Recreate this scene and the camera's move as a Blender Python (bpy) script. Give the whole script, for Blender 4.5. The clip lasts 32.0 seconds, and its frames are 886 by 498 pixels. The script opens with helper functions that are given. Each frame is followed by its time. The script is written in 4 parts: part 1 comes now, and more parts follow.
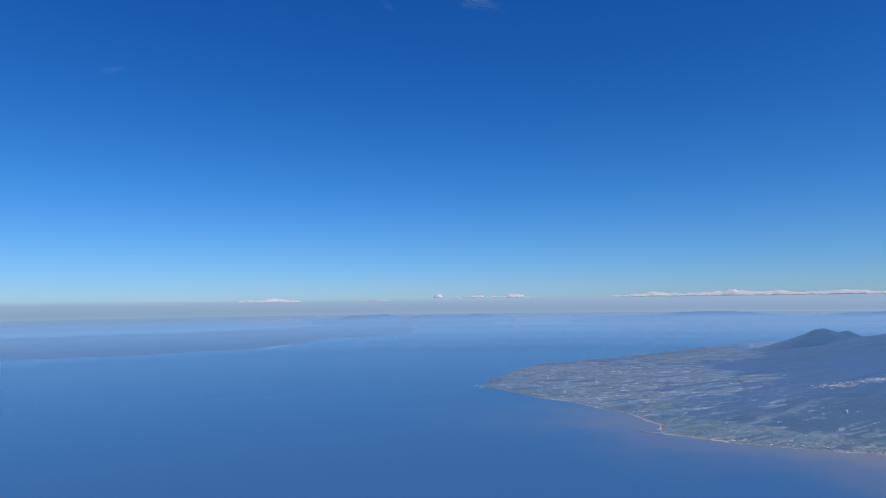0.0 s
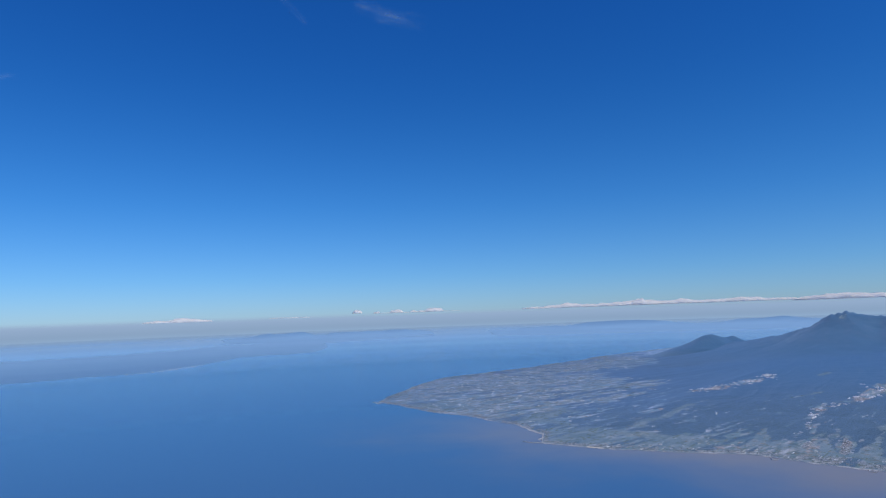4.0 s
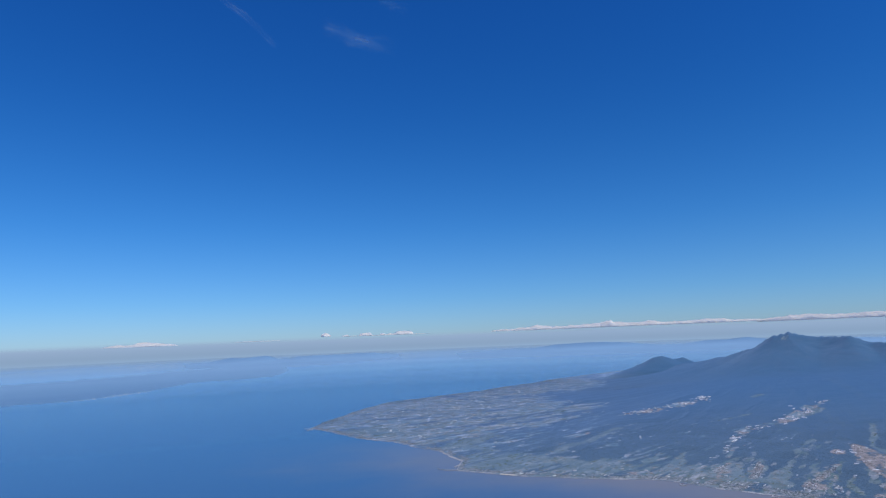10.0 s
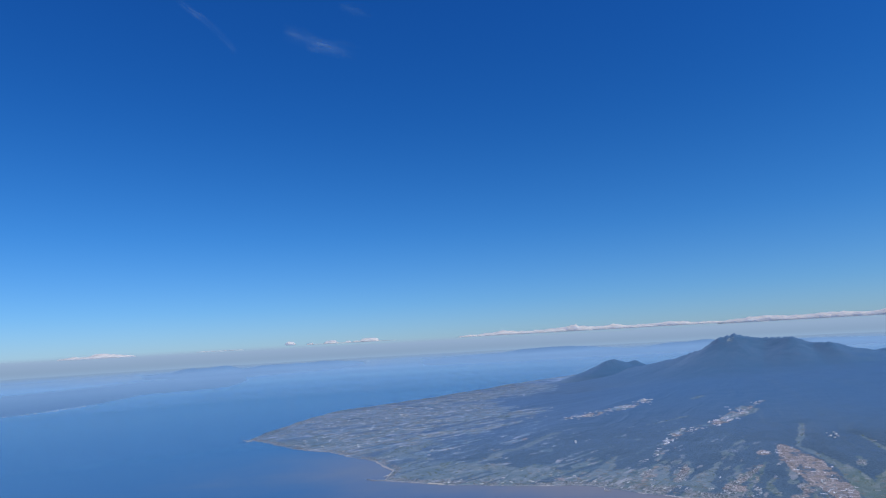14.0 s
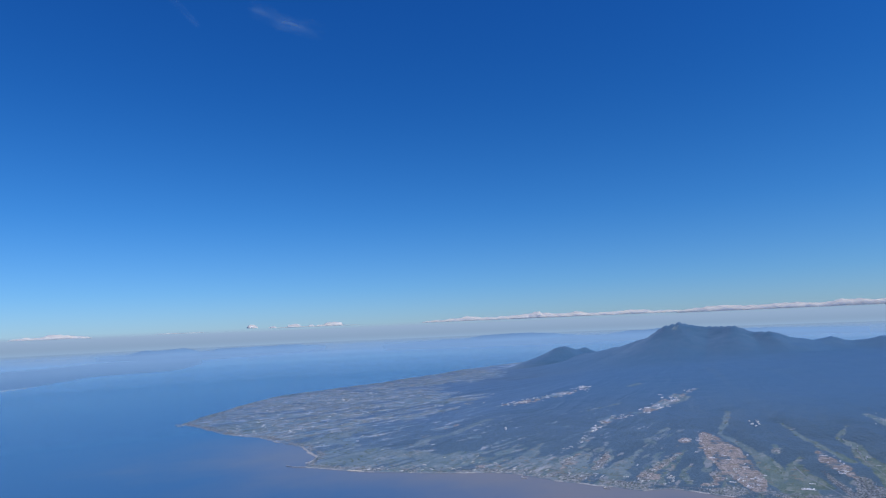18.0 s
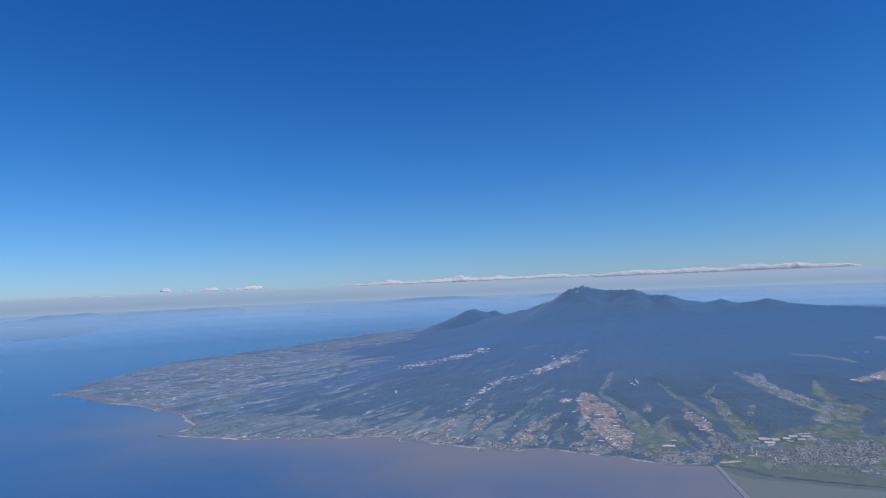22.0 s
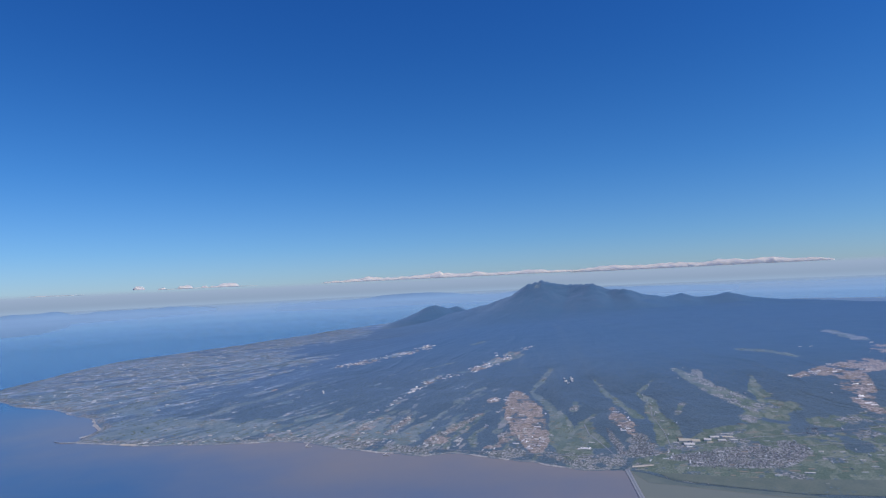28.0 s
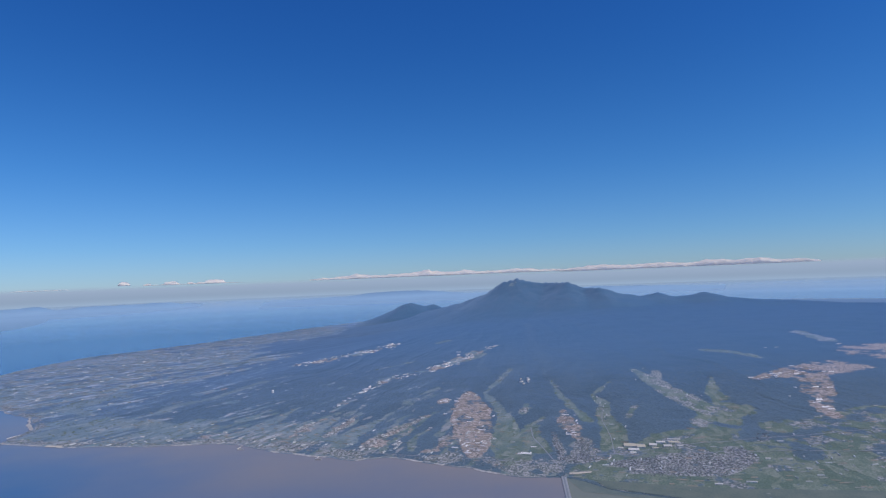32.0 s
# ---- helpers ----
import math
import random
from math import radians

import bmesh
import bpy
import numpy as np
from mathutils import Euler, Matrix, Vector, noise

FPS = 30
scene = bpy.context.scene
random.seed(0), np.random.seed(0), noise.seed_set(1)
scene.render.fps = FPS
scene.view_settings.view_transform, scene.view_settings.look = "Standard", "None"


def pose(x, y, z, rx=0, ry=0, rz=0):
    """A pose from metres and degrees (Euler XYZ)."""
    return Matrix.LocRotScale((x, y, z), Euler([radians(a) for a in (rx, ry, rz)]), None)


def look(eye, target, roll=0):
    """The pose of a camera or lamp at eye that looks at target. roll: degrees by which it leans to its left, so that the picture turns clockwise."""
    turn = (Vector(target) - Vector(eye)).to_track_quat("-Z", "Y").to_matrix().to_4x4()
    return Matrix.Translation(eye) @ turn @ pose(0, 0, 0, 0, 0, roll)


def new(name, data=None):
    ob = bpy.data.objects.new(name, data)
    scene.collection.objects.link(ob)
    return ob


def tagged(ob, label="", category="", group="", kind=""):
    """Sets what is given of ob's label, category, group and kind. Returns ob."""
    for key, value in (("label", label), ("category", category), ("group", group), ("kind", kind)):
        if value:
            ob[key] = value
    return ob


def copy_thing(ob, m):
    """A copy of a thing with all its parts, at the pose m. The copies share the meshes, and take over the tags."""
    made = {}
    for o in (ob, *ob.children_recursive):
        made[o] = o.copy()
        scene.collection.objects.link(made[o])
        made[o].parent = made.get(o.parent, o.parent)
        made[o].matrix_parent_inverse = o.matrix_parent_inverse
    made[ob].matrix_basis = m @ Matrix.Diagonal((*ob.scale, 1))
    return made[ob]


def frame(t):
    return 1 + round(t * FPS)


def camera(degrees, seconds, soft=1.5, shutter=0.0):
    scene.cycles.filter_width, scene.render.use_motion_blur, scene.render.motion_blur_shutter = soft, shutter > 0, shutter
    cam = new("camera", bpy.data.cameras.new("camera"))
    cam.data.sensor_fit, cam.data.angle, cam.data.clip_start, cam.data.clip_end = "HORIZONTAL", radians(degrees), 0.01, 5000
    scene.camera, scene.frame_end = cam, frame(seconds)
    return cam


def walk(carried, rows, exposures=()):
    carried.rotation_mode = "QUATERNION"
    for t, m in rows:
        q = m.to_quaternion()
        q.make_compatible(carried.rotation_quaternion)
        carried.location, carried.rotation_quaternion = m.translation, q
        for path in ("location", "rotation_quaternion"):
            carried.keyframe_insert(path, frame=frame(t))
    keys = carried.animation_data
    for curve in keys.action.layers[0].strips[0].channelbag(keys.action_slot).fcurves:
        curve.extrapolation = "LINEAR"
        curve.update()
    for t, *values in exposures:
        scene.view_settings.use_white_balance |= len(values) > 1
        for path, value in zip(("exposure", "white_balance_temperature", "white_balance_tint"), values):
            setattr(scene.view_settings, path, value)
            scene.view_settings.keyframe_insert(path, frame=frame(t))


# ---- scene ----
EXPOSURES = [(0.0, -0.03, 6450, 10), (17.0, -0.03, 6450, 10), (20.0, -0.02, 6550, 11), (24.0, -0.01, 6800, 13), (29.0, -0.02, 6950, 14), (32.0, -0.03, 7000, 14)]
# The place is built at one twentieth of its true size: one unit stands for 20 m.
cam = camera(70.00, 32.0, soft=1.3)
# seconds, yaw, pitch, roll; the aircraft flies along +x and sinks slowly
ROWS = [
    (0.0, -7.00, 4.73, -0.63),
    (0.5, -7.71, 5.22, -0.91),
    (1.0, -9.32, 5.88, -1.33),
    (1.5, -11.01, 6.51, -1.64),
    (2.0, -12.37, 6.83, -1.94),
    (2.5, -13.86, 5.75, -2.03),
    (4.5, -14.19, 6.06, -1.96),
    (5.0, -14.95, 6.33, -2.32),
    (5.5, -15.13, 6.92, -2.71),
    (6.0, -15.33, 7.49, -2.66),
    (6.5, -14.96, 7.76, -2.27),
    (7.0, -14.85, 7.52, -2.32),
    (7.5, -14.30, 7.63, -1.89),
    (8.0, -14.70, 7.62, -2.14),
    (8.5, -14.98, 7.75, -2.04),
    (9.0, -15.42, 7.68, -2.00),
    (9.5, -15.72, 7.82, -2.34),
    (10.0, -16.30, 7.86, -2.26),
    (10.5, -16.94, 8.23, -2.98),
    (11.0, -17.91, 8.40, -2.90),
    (11.5, -18.49, 8.16, -3.09),
    (12.0, -18.20, 8.14, -3.17),
    (12.5, -18.52, 7.97, -3.02),
    (13.0, -18.93, 7.87, -2.85),
    (13.5, -18.74, 8.02, -2.74),
    (14.0, -19.09, 8.29, -3.13),
    (14.5, -19.58, 8.22, -2.85),
    (16.5, -21.01, 6.56, -2.26),
    (17.0, -21.44, 6.44, -2.40),
    (17.5, -21.44, 6.63, -2.36),
    (18.0, -21.78, 6.86, -2.39),
    (18.5, -21.81, 6.96, -2.59),
    (19.0, -22.44, 6.31, -1.49),
    (19.5, -23.33, 5.79, -0.83),
    (20.0, -24.65, 5.06, -2.24),
    (20.5, -26.31, 4.05, -1.11),
    (21.0, -27.65, 3.55, -1.63),
    (21.5, -28.20, 3.54, -2.18),
    (22.0, -28.21, 3.34, -2.34),
    (22.5, -28.49, 2.95, -2.15),
    (23.0, -28.67, 2.69, -2.54),
    (23.5, -28.99, 2.76, -2.68),
    (24.0, -29.22, 3.27, -2.90),
    (24.5, -29.53, 3.42, -3.12),
    (25.0, -29.72, 3.08, -2.66),
    (25.5, -29.66, 2.60, -3.08),
    (27.5, -29.78, 2.93, -2.59),
    (28.0, -29.64, 2.96, -2.68),
    (28.5, -29.54, 3.01, -2.83),
    (29.0, -29.42, 3.17, -2.08),
    (29.5, -29.66, 3.44, -3.08),
    (30.0, -30.26, 3.94, -3.34),
    (30.5, -30.59, 3.51, -2.91),
    (31.0, -30.44, 2.75, -2.73),
    (31.5, -30.28, 2.47, -2.81),
    (32.0, -30.32, 2.78, -2.22),
]


def eye(t):
    bow = t * (t - 32) / 32
    return 7.2368 * t + -0.0503 * bow, 0.1776 * bow, 90 + -0.3886 * t + -0.2092 * bow


walk(cam, [(t, pose(*eye(t), 90 + pitch, 0, yaw) @ pose(0, 0, 0, 0, 0, roll)) for t, yaw, pitch, roll in ROWS], EXPOSURES)

# ---- world, sun ----
SUN_AZ, SUN_EL = radians(146), radians(50)
world = bpy.data.worlds.new("sky")
scene.world = world
world.use_nodes = True
wn, wl = world.node_tree.nodes, world.node_tree.links
sky = wn.new("ShaderNodeTexSky")
sky.sky_type, sky.sun_disc = "NISHITA", False
sky.sun_elevation, sky.sun_rotation = SUN_EL, SUN_AZ
sky.altitude, sky.air_density, sky.dust_density, sky.ozone_density = 1800, 1.0, 0.6, 3.0
# high, dry air: the sky deepens quickly above the haze
deep = wn.new("ShaderNodeMix")
deep.data_type, deep.blend_type = "RGBA", "MULTIPLY"
deep.inputs["Factor"].default_value = 1.0
way, up_ = wn.new("ShaderNodeTexCoord"), wn.new("ShaderNodeSeparateXYZ")
wl.new(way.outputs["Generated"], up_.inputs[0])
tone = wn.new("ShaderNodeValToRGB")
tone.color_ramp.interpolation = "B_SPLINE"
for k, (at, col) in enumerate(((0.0, (0.33, 0.47, 0.72)), (0.06, (0.28, 0.498, 0.757)), (0.17, (0.155, 0.488, 0.82)), (0.34, (0.076, 0.412, 0.84)), (0.55, (0.064, 0.398, 0.95)))):
    e = tone.color_ramp.elements[k] if k < 2 else tone.color_ramp.elements.new(at)
    e.position, e.color = at, (*col, 1)
wl.new(up_.outputs["Z"], tone.inputs[0])
wl.new(tone.outputs[0], deep.inputs["B"])
wl.new(sky.outputs[0], deep.inputs["A"])
wl.new(deep.outputs["Result"], wn["Background"].inputs[0])
wn["Background"].inputs[1].default_value = 0.14

sun = new("sun", bpy.data.lights.new("sun", "SUN"))
sun.data.energy, sun.data.angle, sun.data.color = 3.0, radians(0.5), (1.0, 0.95, 0.86)
to_sun = Vector((math.sin(SUN_AZ) * math.cos(SUN_EL), math.cos(SUN_AZ) * math.cos(SUN_EL), math.sin(SUN_EL)))
sun.matrix_world = look(to_sun * 3000, (0, 0, 0))


# ---- materials ----
def material(name, colours, scale=0.2, rough=0.9, sheen=0.0, tint=(0.50, 0.72, 1.0), bump=0.0, bump_scale=1.0, metal=0.0, island=0.0, specular=0.3, plain=()):
    """A principled surface whose colour wanders between the given ones at two scales."""
    m = bpy.data.materials.new(name)
    m.use_nodes = True
    n, l = m.node_tree.nodes, m.node_tree.links
    b = n["Principled BSDF"]
    where = n.new("ShaderNodeNewGeometry")
    big, small = n.new("ShaderNodeTexNoise"), n.new("ShaderNodeTexNoise")
    for tex, s, d in ((big, scale, 4), (small, scale * 9, 3)):
        tex.inputs["Scale"].default_value, tex.inputs["Detail"].default_value = s, d
        l.new(where.outputs["Position"], tex.inputs["Vector"])
    add = n.new("ShaderNodeMath")
    add.operation = "MULTIPLY_ADD"
    add.inputs[1].default_value = 0.45
    l.new(small.outputs[0], add.inputs[0])
    half = n.new("ShaderNodeMath")
    half.operation = "MULTIPLY"
    half.inputs[1].default_value = 0.55
    l.new(big.outputs[0], half.inputs[0])
    l.new(half.outputs[0], add.inputs[2])
    value = add.outputs[0]
    if island:
        mixed = n.new("ShaderNodeMix")
        mixed.inputs["Factor"].default_value = island
        l.new(value, mixed.inputs["A"])
        l.new(where.outputs["Random Per Island"], mixed.inputs["B"])
        value = mixed.outputs["Result"]
    ramp = n.new("ShaderNodeValToRGB")
    lo, hi = (0.12, 0.88) if island > 0.5 else (0.34, 0.66)
    for i, col in enumerate(colours):
        at = lo + (hi - lo) * i / max(1, len(colours) - 1)
        e = ramp.color_ramp.elements[i] if i < 2 else ramp.color_ramp.elements.new(at)
        e.position, e.color = at, (*col, 1)
    if len(colours) == 1:
        ramp.color_ramp.elements[1].color = (*colours[0], 1)
    l.new(value, ramp.inputs[0])
    colour = ramp.outputs[0]
    if plain:
        # greener colours on the coastal plain, where less haze is painted in
        low, spot, reach, both = n.new("ShaderNodeValToRGB"), n.new("ShaderNodeSeparateXYZ"), n.new("ShaderNodeMapRange"), n.new("ShaderNodeMix")
        for i, col in enumerate(plain):
            e = low.color_ramp.elements[i] if i < 2 else low.color_ramp.elements.new(1.0)
            e.position, e.color = lo + (hi - lo) * i / (len(plain) - 1), (*col, 1)
        l.new(value, low.inputs[0]), l.new(where.outputs["Position"], spot.inputs[0]), l.new(spot.outputs["Y"], reach.inputs["Value"])
        reach.inputs["From Min"].default_value, reach.inputs["From Max"].default_value = 150, 290
        both.data_type = "RGBA"
        l.new(reach.outputs[0], both.inputs["Factor"]), l.new(low.outputs[0], both.inputs["A"]), l.new(colour, both.inputs["B"])
        colour = both.outputs["Result"]
    l.new(colour, b.inputs["Base Color"])
    b.inputs["Roughness"].default_value, b.inputs["Metallic"].default_value = rough, metal
    b.inputs["Specular IOR Level"].default_value = specular
    b.inputs["Sheen Weight"].default_value, b.inputs["Sheen Roughness"].default_value = sheen, 0.6
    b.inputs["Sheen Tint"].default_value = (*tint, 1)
    if bump:
        tex, bm_ = n.new("ShaderNodeTexNoise"), n.new("ShaderNodeBump")
        tex.inputs["Scale"].default_value, tex.inputs["Detail"].default_value = bump_scale, 5
        l.new(where.outputs["Position"], tex.inputs["Vector"])
        l.new(tex.outputs[0], bm_.inputs["Height"])
        bm_.inputs["Strength"].default_value, bm_.inputs["Distance"].default_value = bump, 1.0
        l.new(bm_.outputs[0], b.inputs["Normal"])
    return m


# blue-tinted sheen below paints distance haze on woods, fields, roofs and roads
SHEEN = 0.40
RICE = material("rice_field", [(0.088, 0.138, 0.092), (0.118, 0.168, 0.115), (0.18, 0.22, 0.165)], 0.1, 0.9, 0.12, island=0.6)
PASTURE = material("vegetable_field", [(0.14, 0.17, 0.145), (0.195, 0.222, 0.19), (0.255, 0.28, 0.255), (0.42, 0.435, 0.43)], 0.1, 0.9, 0.12, island=0.8)
SOIL = material("ploughed_soil", [(0.180, 0.156, 0.122), (0.262, 0.226, 0.178), (0.39, 0.35, 0.30)], 0.1, 0.95, 0.12, island=0.7)
ROOF = material("house_roof", [(0.125, 0.135, 0.14), (0.15, 0.16, 0.165), (0.18, 0.19, 0.19), (0.22, 0.227, 0.227), (0.40, 0.40, 0.395)], 0.5, 0.7, 0.45, island=0.9)
FILM = material("greenhouse_film", [(0.74, 0.75, 0.76), (0.88, 0.88, 0.88)], 0.5, 0.35, island=0.6, specular=0.5)
DULL_FILM = material("weathered_film", [(0.33, 0.37, 0.39), (0.45, 0.48, 0.49), (0.74, 0.76, 0.77)], 0.5, 0.4, island=0.6)
PLINTH = material("concrete", [(0.24, 0.24, 0.23), (0.33, 0.32, 0.31)], 0.4, 0.9)
SAND = material("sand", [(0.52, 0.48, 0.40), (0.64, 0.60, 0.52)], 0.3, 0.95)
SHINGLE = material("shore", [(0.26, 0.26, 0.255), (0.42, 0.42, 0.41), (0.66, 0.66, 0.65)], 0.6, 0.9)
ASPHALT = material("asphalt", [(0.15, 0.155, 0.155), (0.20, 0.205, 0.205)], 0.3, 0.9, 0.4, (0.6, 0.83, 1.0))
RIPRAP = material("dyke_stone", [(0.26, 0.265, 0.26), (0.36, 0.36, 0.35)], 0.4, 0.95, 0.45, (0.6, 0.83, 1.0))
# far shores and hills: haze is painted into these blues
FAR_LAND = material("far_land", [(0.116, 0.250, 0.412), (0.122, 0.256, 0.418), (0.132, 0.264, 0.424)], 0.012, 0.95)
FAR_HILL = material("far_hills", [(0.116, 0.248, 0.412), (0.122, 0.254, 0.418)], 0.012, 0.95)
PAVED = material("pale_paving", [(0.22, 0.23, 0.225), (0.32, 0.325, 0.32)], 0.3, 0.9, 0.4)
WALL = material("white_wall", [(0.62, 0.62, 0.62), (0.78, 0.78, 0.77)], 0.4, 0.8)
PALE_ROOF = material("pale_metal_roof", [(0.60, 0.59, 0.55), (0.82, 0.81, 0.78)], 0.4, 0.5, island=0.5)
CREAM_ROOF = material("cream_metal_roof", [(0.50, 0.46, 0.36), (0.68, 0.63, 0.50)], 0.4, 0.5, island=0.5)
REED = material("reed_bed", [(0.085, 0.115, 0.075), (0.115, 0.145, 0.09), (0.15, 0.17, 0.11)], 0.15, 0.95, 0.3)
# bluish crowns, with haze painted in by colour and blue sheen
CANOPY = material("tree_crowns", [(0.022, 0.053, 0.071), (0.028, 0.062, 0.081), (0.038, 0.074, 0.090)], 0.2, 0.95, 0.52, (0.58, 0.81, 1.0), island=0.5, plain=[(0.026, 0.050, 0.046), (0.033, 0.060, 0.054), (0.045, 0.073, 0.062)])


def cloud_material():
    """Water droplets: light comes back from them and also through them."""
    m = material("cloud", [(0.95, 0.90, 0.83), (0.98, 0.935, 0.87)], 0.02, 1.0, specular=0.0)
    n, l = m.node_tree.nodes, m.node_tree.links
    tr, mix = n.new("ShaderNodeBsdfTranslucent"), n.new("ShaderNodeMixShader")
    tr.inputs[0].default_value = (0.99, 0.97, 0.93, 1)
    mix.inputs[0].default_value = 0.47
    l.new(n["Principled BSDF"].outputs[0], mix.inputs[1]), l.new(tr.outputs[0], mix.inputs[2])
    l.new(mix.outputs[0], n["Material Output"].inputs[0])
    return m


CLOUD = cloud_material()


def ice_material():
    m = bpy.data.materials.new("ice_cloud")
    m.use_nodes = True
    n, l = m.node_tree.nodes, m.node_tree.links
    tr, di, mix = n.new("ShaderNodeBsdfTransparent"), n.new("ShaderNodeBsdfDiffuse"), n.new("ShaderNodeMixShader")
    di.inputs[0].default_value = (0.82, 0.90, 0.97, 1)
    veil = n.new("ShaderNodeAttribute")
    veil.attribute_name = "veil"
    l.new(veil.outputs["Fac"], mix.inputs[0])
    l.new(tr.outputs[0], mix.inputs[1]), l.new(di.outputs[0], mix.inputs[2])
    l.new(mix.outputs[0], n["Material Output"].inputs[0])
    return m


ICE = ice_material()


def land_material():
    """Forest, with rice, vegetables and soil where the land-cover map says so; the map's edges are broken up by noise."""
    m = bpy.data.materials.new("land_cover")
    m.use_nodes = True
    n, l = m.node_tree.nodes, m.node_tree.links
    b = n["Principled BSDF"]
    where, cover, parts = n.new("ShaderNodeNewGeometry"), n.new("ShaderNodeAttribute"), n.new("ShaderNodeSeparateColor")
    cover.attribute_name = "cover"
    l.new(cover.outputs["Color"], parts.inputs[0])

    def tex(scale, detail=4):
        t = n.new("ShaderNodeTexNoise")
        t.inputs["Scale"].default_value, t.inputs["Detail"].default_value = scale, detail
        l.new(where.outputs["Position"], t.inputs["Vector"])
        return t.outputs[0]

    def ramp(value, cols, lo=0.32, hi=0.68):
        r = n.new("ShaderNodeValToRGB")
        for i, c in enumerate(cols):
            at = lo + (hi - lo) * i / (len(cols) - 1)
            e = r.color_ramp.elements[i] if i < 2 else r.color_ramp.elements.new(at)
            e.position, e.color = at, (*c, 1)
        l.new(value, r.inputs[0])
        return r.outputs[0]

    rough, grain = tex(0.35, 5), tex(1.6, 4)
    # plots: small cells, longer down the slope than across it
    run = n.new("ShaderNodeAttribute")
    run.attribute_name = "downhill"
    turn = n.new("ShaderNodeMapping")
    turn.vector_type = "TEXTURE"
    turn.inputs["Scale"].default_value = (7.0, 3.4, 1.0)
    l.new(run.outputs["Vector"], turn.inputs[0])
    plots = n.new("ShaderNodeTexVoronoi")
    plots.distance, plots.voronoi_dimensions = "CHEBYCHEV", "2D"
    plots.inputs["Scale"].default_value, plots.inputs["Randomness"].default_value = 1.0, 0.8
    l.new(turn.outputs[0], plots.inputs["Vector"])
    pick = n.new("ShaderNodeSeparateColor")
    l.new(plots.outputs["Color"], pick.inputs[0])
    blend = n.new("ShaderNodeMix")
    blend.inputs["Factor"].default_value = 0.7
    l.new(grain, blend.inputs["A"]), l.new(pick.outputs[0], blend.inputs["B"])
    # long strips that run down the slope
    comb, strip, strips = n.new("ShaderNodeMapping"), n.new("ShaderNodeTexNoise"), n.new("ShaderNodeMix")
    comb.inputs["Scale"].default_value = (0.055, 0.15, 1.0)
    l.new(run.outputs["Vector"], comb.inputs[0])
    strip.inputs["Scale"].default_value, strip.inputs["Detail"].default_value = 1.0, 3
    l.new(comb.outputs[0], strip.inputs["Vector"])
    strips.inputs["Factor"].default_value = 0.42
    l.new(blend.outputs["Result"], strips.inputs["A"]), l.new(strip.outputs[0], strips.inputs["B"])
    fine = strips.outputs["Result"]
    # evergreen woods low down; high and steep slopes take paler blue as painted haze
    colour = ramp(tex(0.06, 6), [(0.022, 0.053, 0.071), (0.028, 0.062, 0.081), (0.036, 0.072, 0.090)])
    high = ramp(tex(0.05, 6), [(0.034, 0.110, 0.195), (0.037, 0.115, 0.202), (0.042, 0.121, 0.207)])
    steep_haze = ramp(tex(0.12, 6), [(0.052, 0.134, 0.222), (0.060, 0.140, 0.230), (0.072, 0.146, 0.234)])

    def span(value, lo, hi, a=0.0, b_=1.0):
        r = n.new("ShaderNodeMapRange")
        r.interpolation_type = "SMOOTHSTEP"
        for key, v in (("From Min", lo), ("From Max", hi), ("To Min", a), ("To Max", b_)):
            r.inputs[key].default_value = v
        l.new(value, r.inputs["Value"])
        return r.outputs[0]

    def blend_in(factor, a, b_, kind="RGBA"):
        x = n.new("ShaderNodeMix")
        x.data_type = kind
        l.new(factor, x.inputs["Factor"])
        for key, v in (("A", a), ("B", b_)):
            if isinstance(v, float):
                x.inputs[key].default_value = v
            else:
                l.new(v, x.inputs[key])
        return x.outputs["Result"]

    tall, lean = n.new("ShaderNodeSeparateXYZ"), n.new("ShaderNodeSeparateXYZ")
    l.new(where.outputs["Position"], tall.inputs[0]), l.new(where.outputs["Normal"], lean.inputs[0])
    # woods on the coastal plain stay green; painted haze makes the slopes bluer
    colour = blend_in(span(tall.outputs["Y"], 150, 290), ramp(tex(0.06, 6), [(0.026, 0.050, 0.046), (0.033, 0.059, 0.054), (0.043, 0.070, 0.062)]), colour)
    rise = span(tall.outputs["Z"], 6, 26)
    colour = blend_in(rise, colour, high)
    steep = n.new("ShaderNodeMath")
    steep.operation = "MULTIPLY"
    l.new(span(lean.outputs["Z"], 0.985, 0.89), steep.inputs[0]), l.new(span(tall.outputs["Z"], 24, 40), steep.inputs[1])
    colour = blend_in(steep.outputs[0], colour, steep_haze)
    # distance haze towards the far lobe, painted as a stronger blue sheen
    far_in = span(tall.outputs["Y"], 180, 560)
    haze_sheen = blend_in(rise, span(far_in, 0, 1, 0.52, 0.62), SHEEN, "FLOAT")
    crop_haze = span(far_in, 0, 1, 0.36, 0.70)
    # fields and towns higher up get more of this painted haze
    field_haze, town_haze = blend_in(rise, 0.20, 0.85, "FLOAT"), blend_in(rise, 0.26, 0.75, "FLOAT")
    # built-up land: a close mosaic of roofs, yards and gardens
    yard = n.new("ShaderNodeTexVoronoi")
    yard.distance, yard.voronoi_dimensions = "CHEBYCHEV", "2D"
    yard.inputs["Scale"].default_value = 1.5
    l.new(where.outputs["Position"], yard.inputs["Vector"])
    yard_pick = n.new("ShaderNodeSeparateColor")
    l.new(yard.outputs["Color"], yard_pick.inputs[0])
    # terraces on the bare hills run along the slope
    ledge = n.new("ShaderNodeMapping")
    ledge.vector_type = "TEXTURE"
    ledge.inputs["Scale"].default_value = (1.5, 6.5, 1.0)
    l.new(run.outputs["Vector"], ledge.inputs[0])
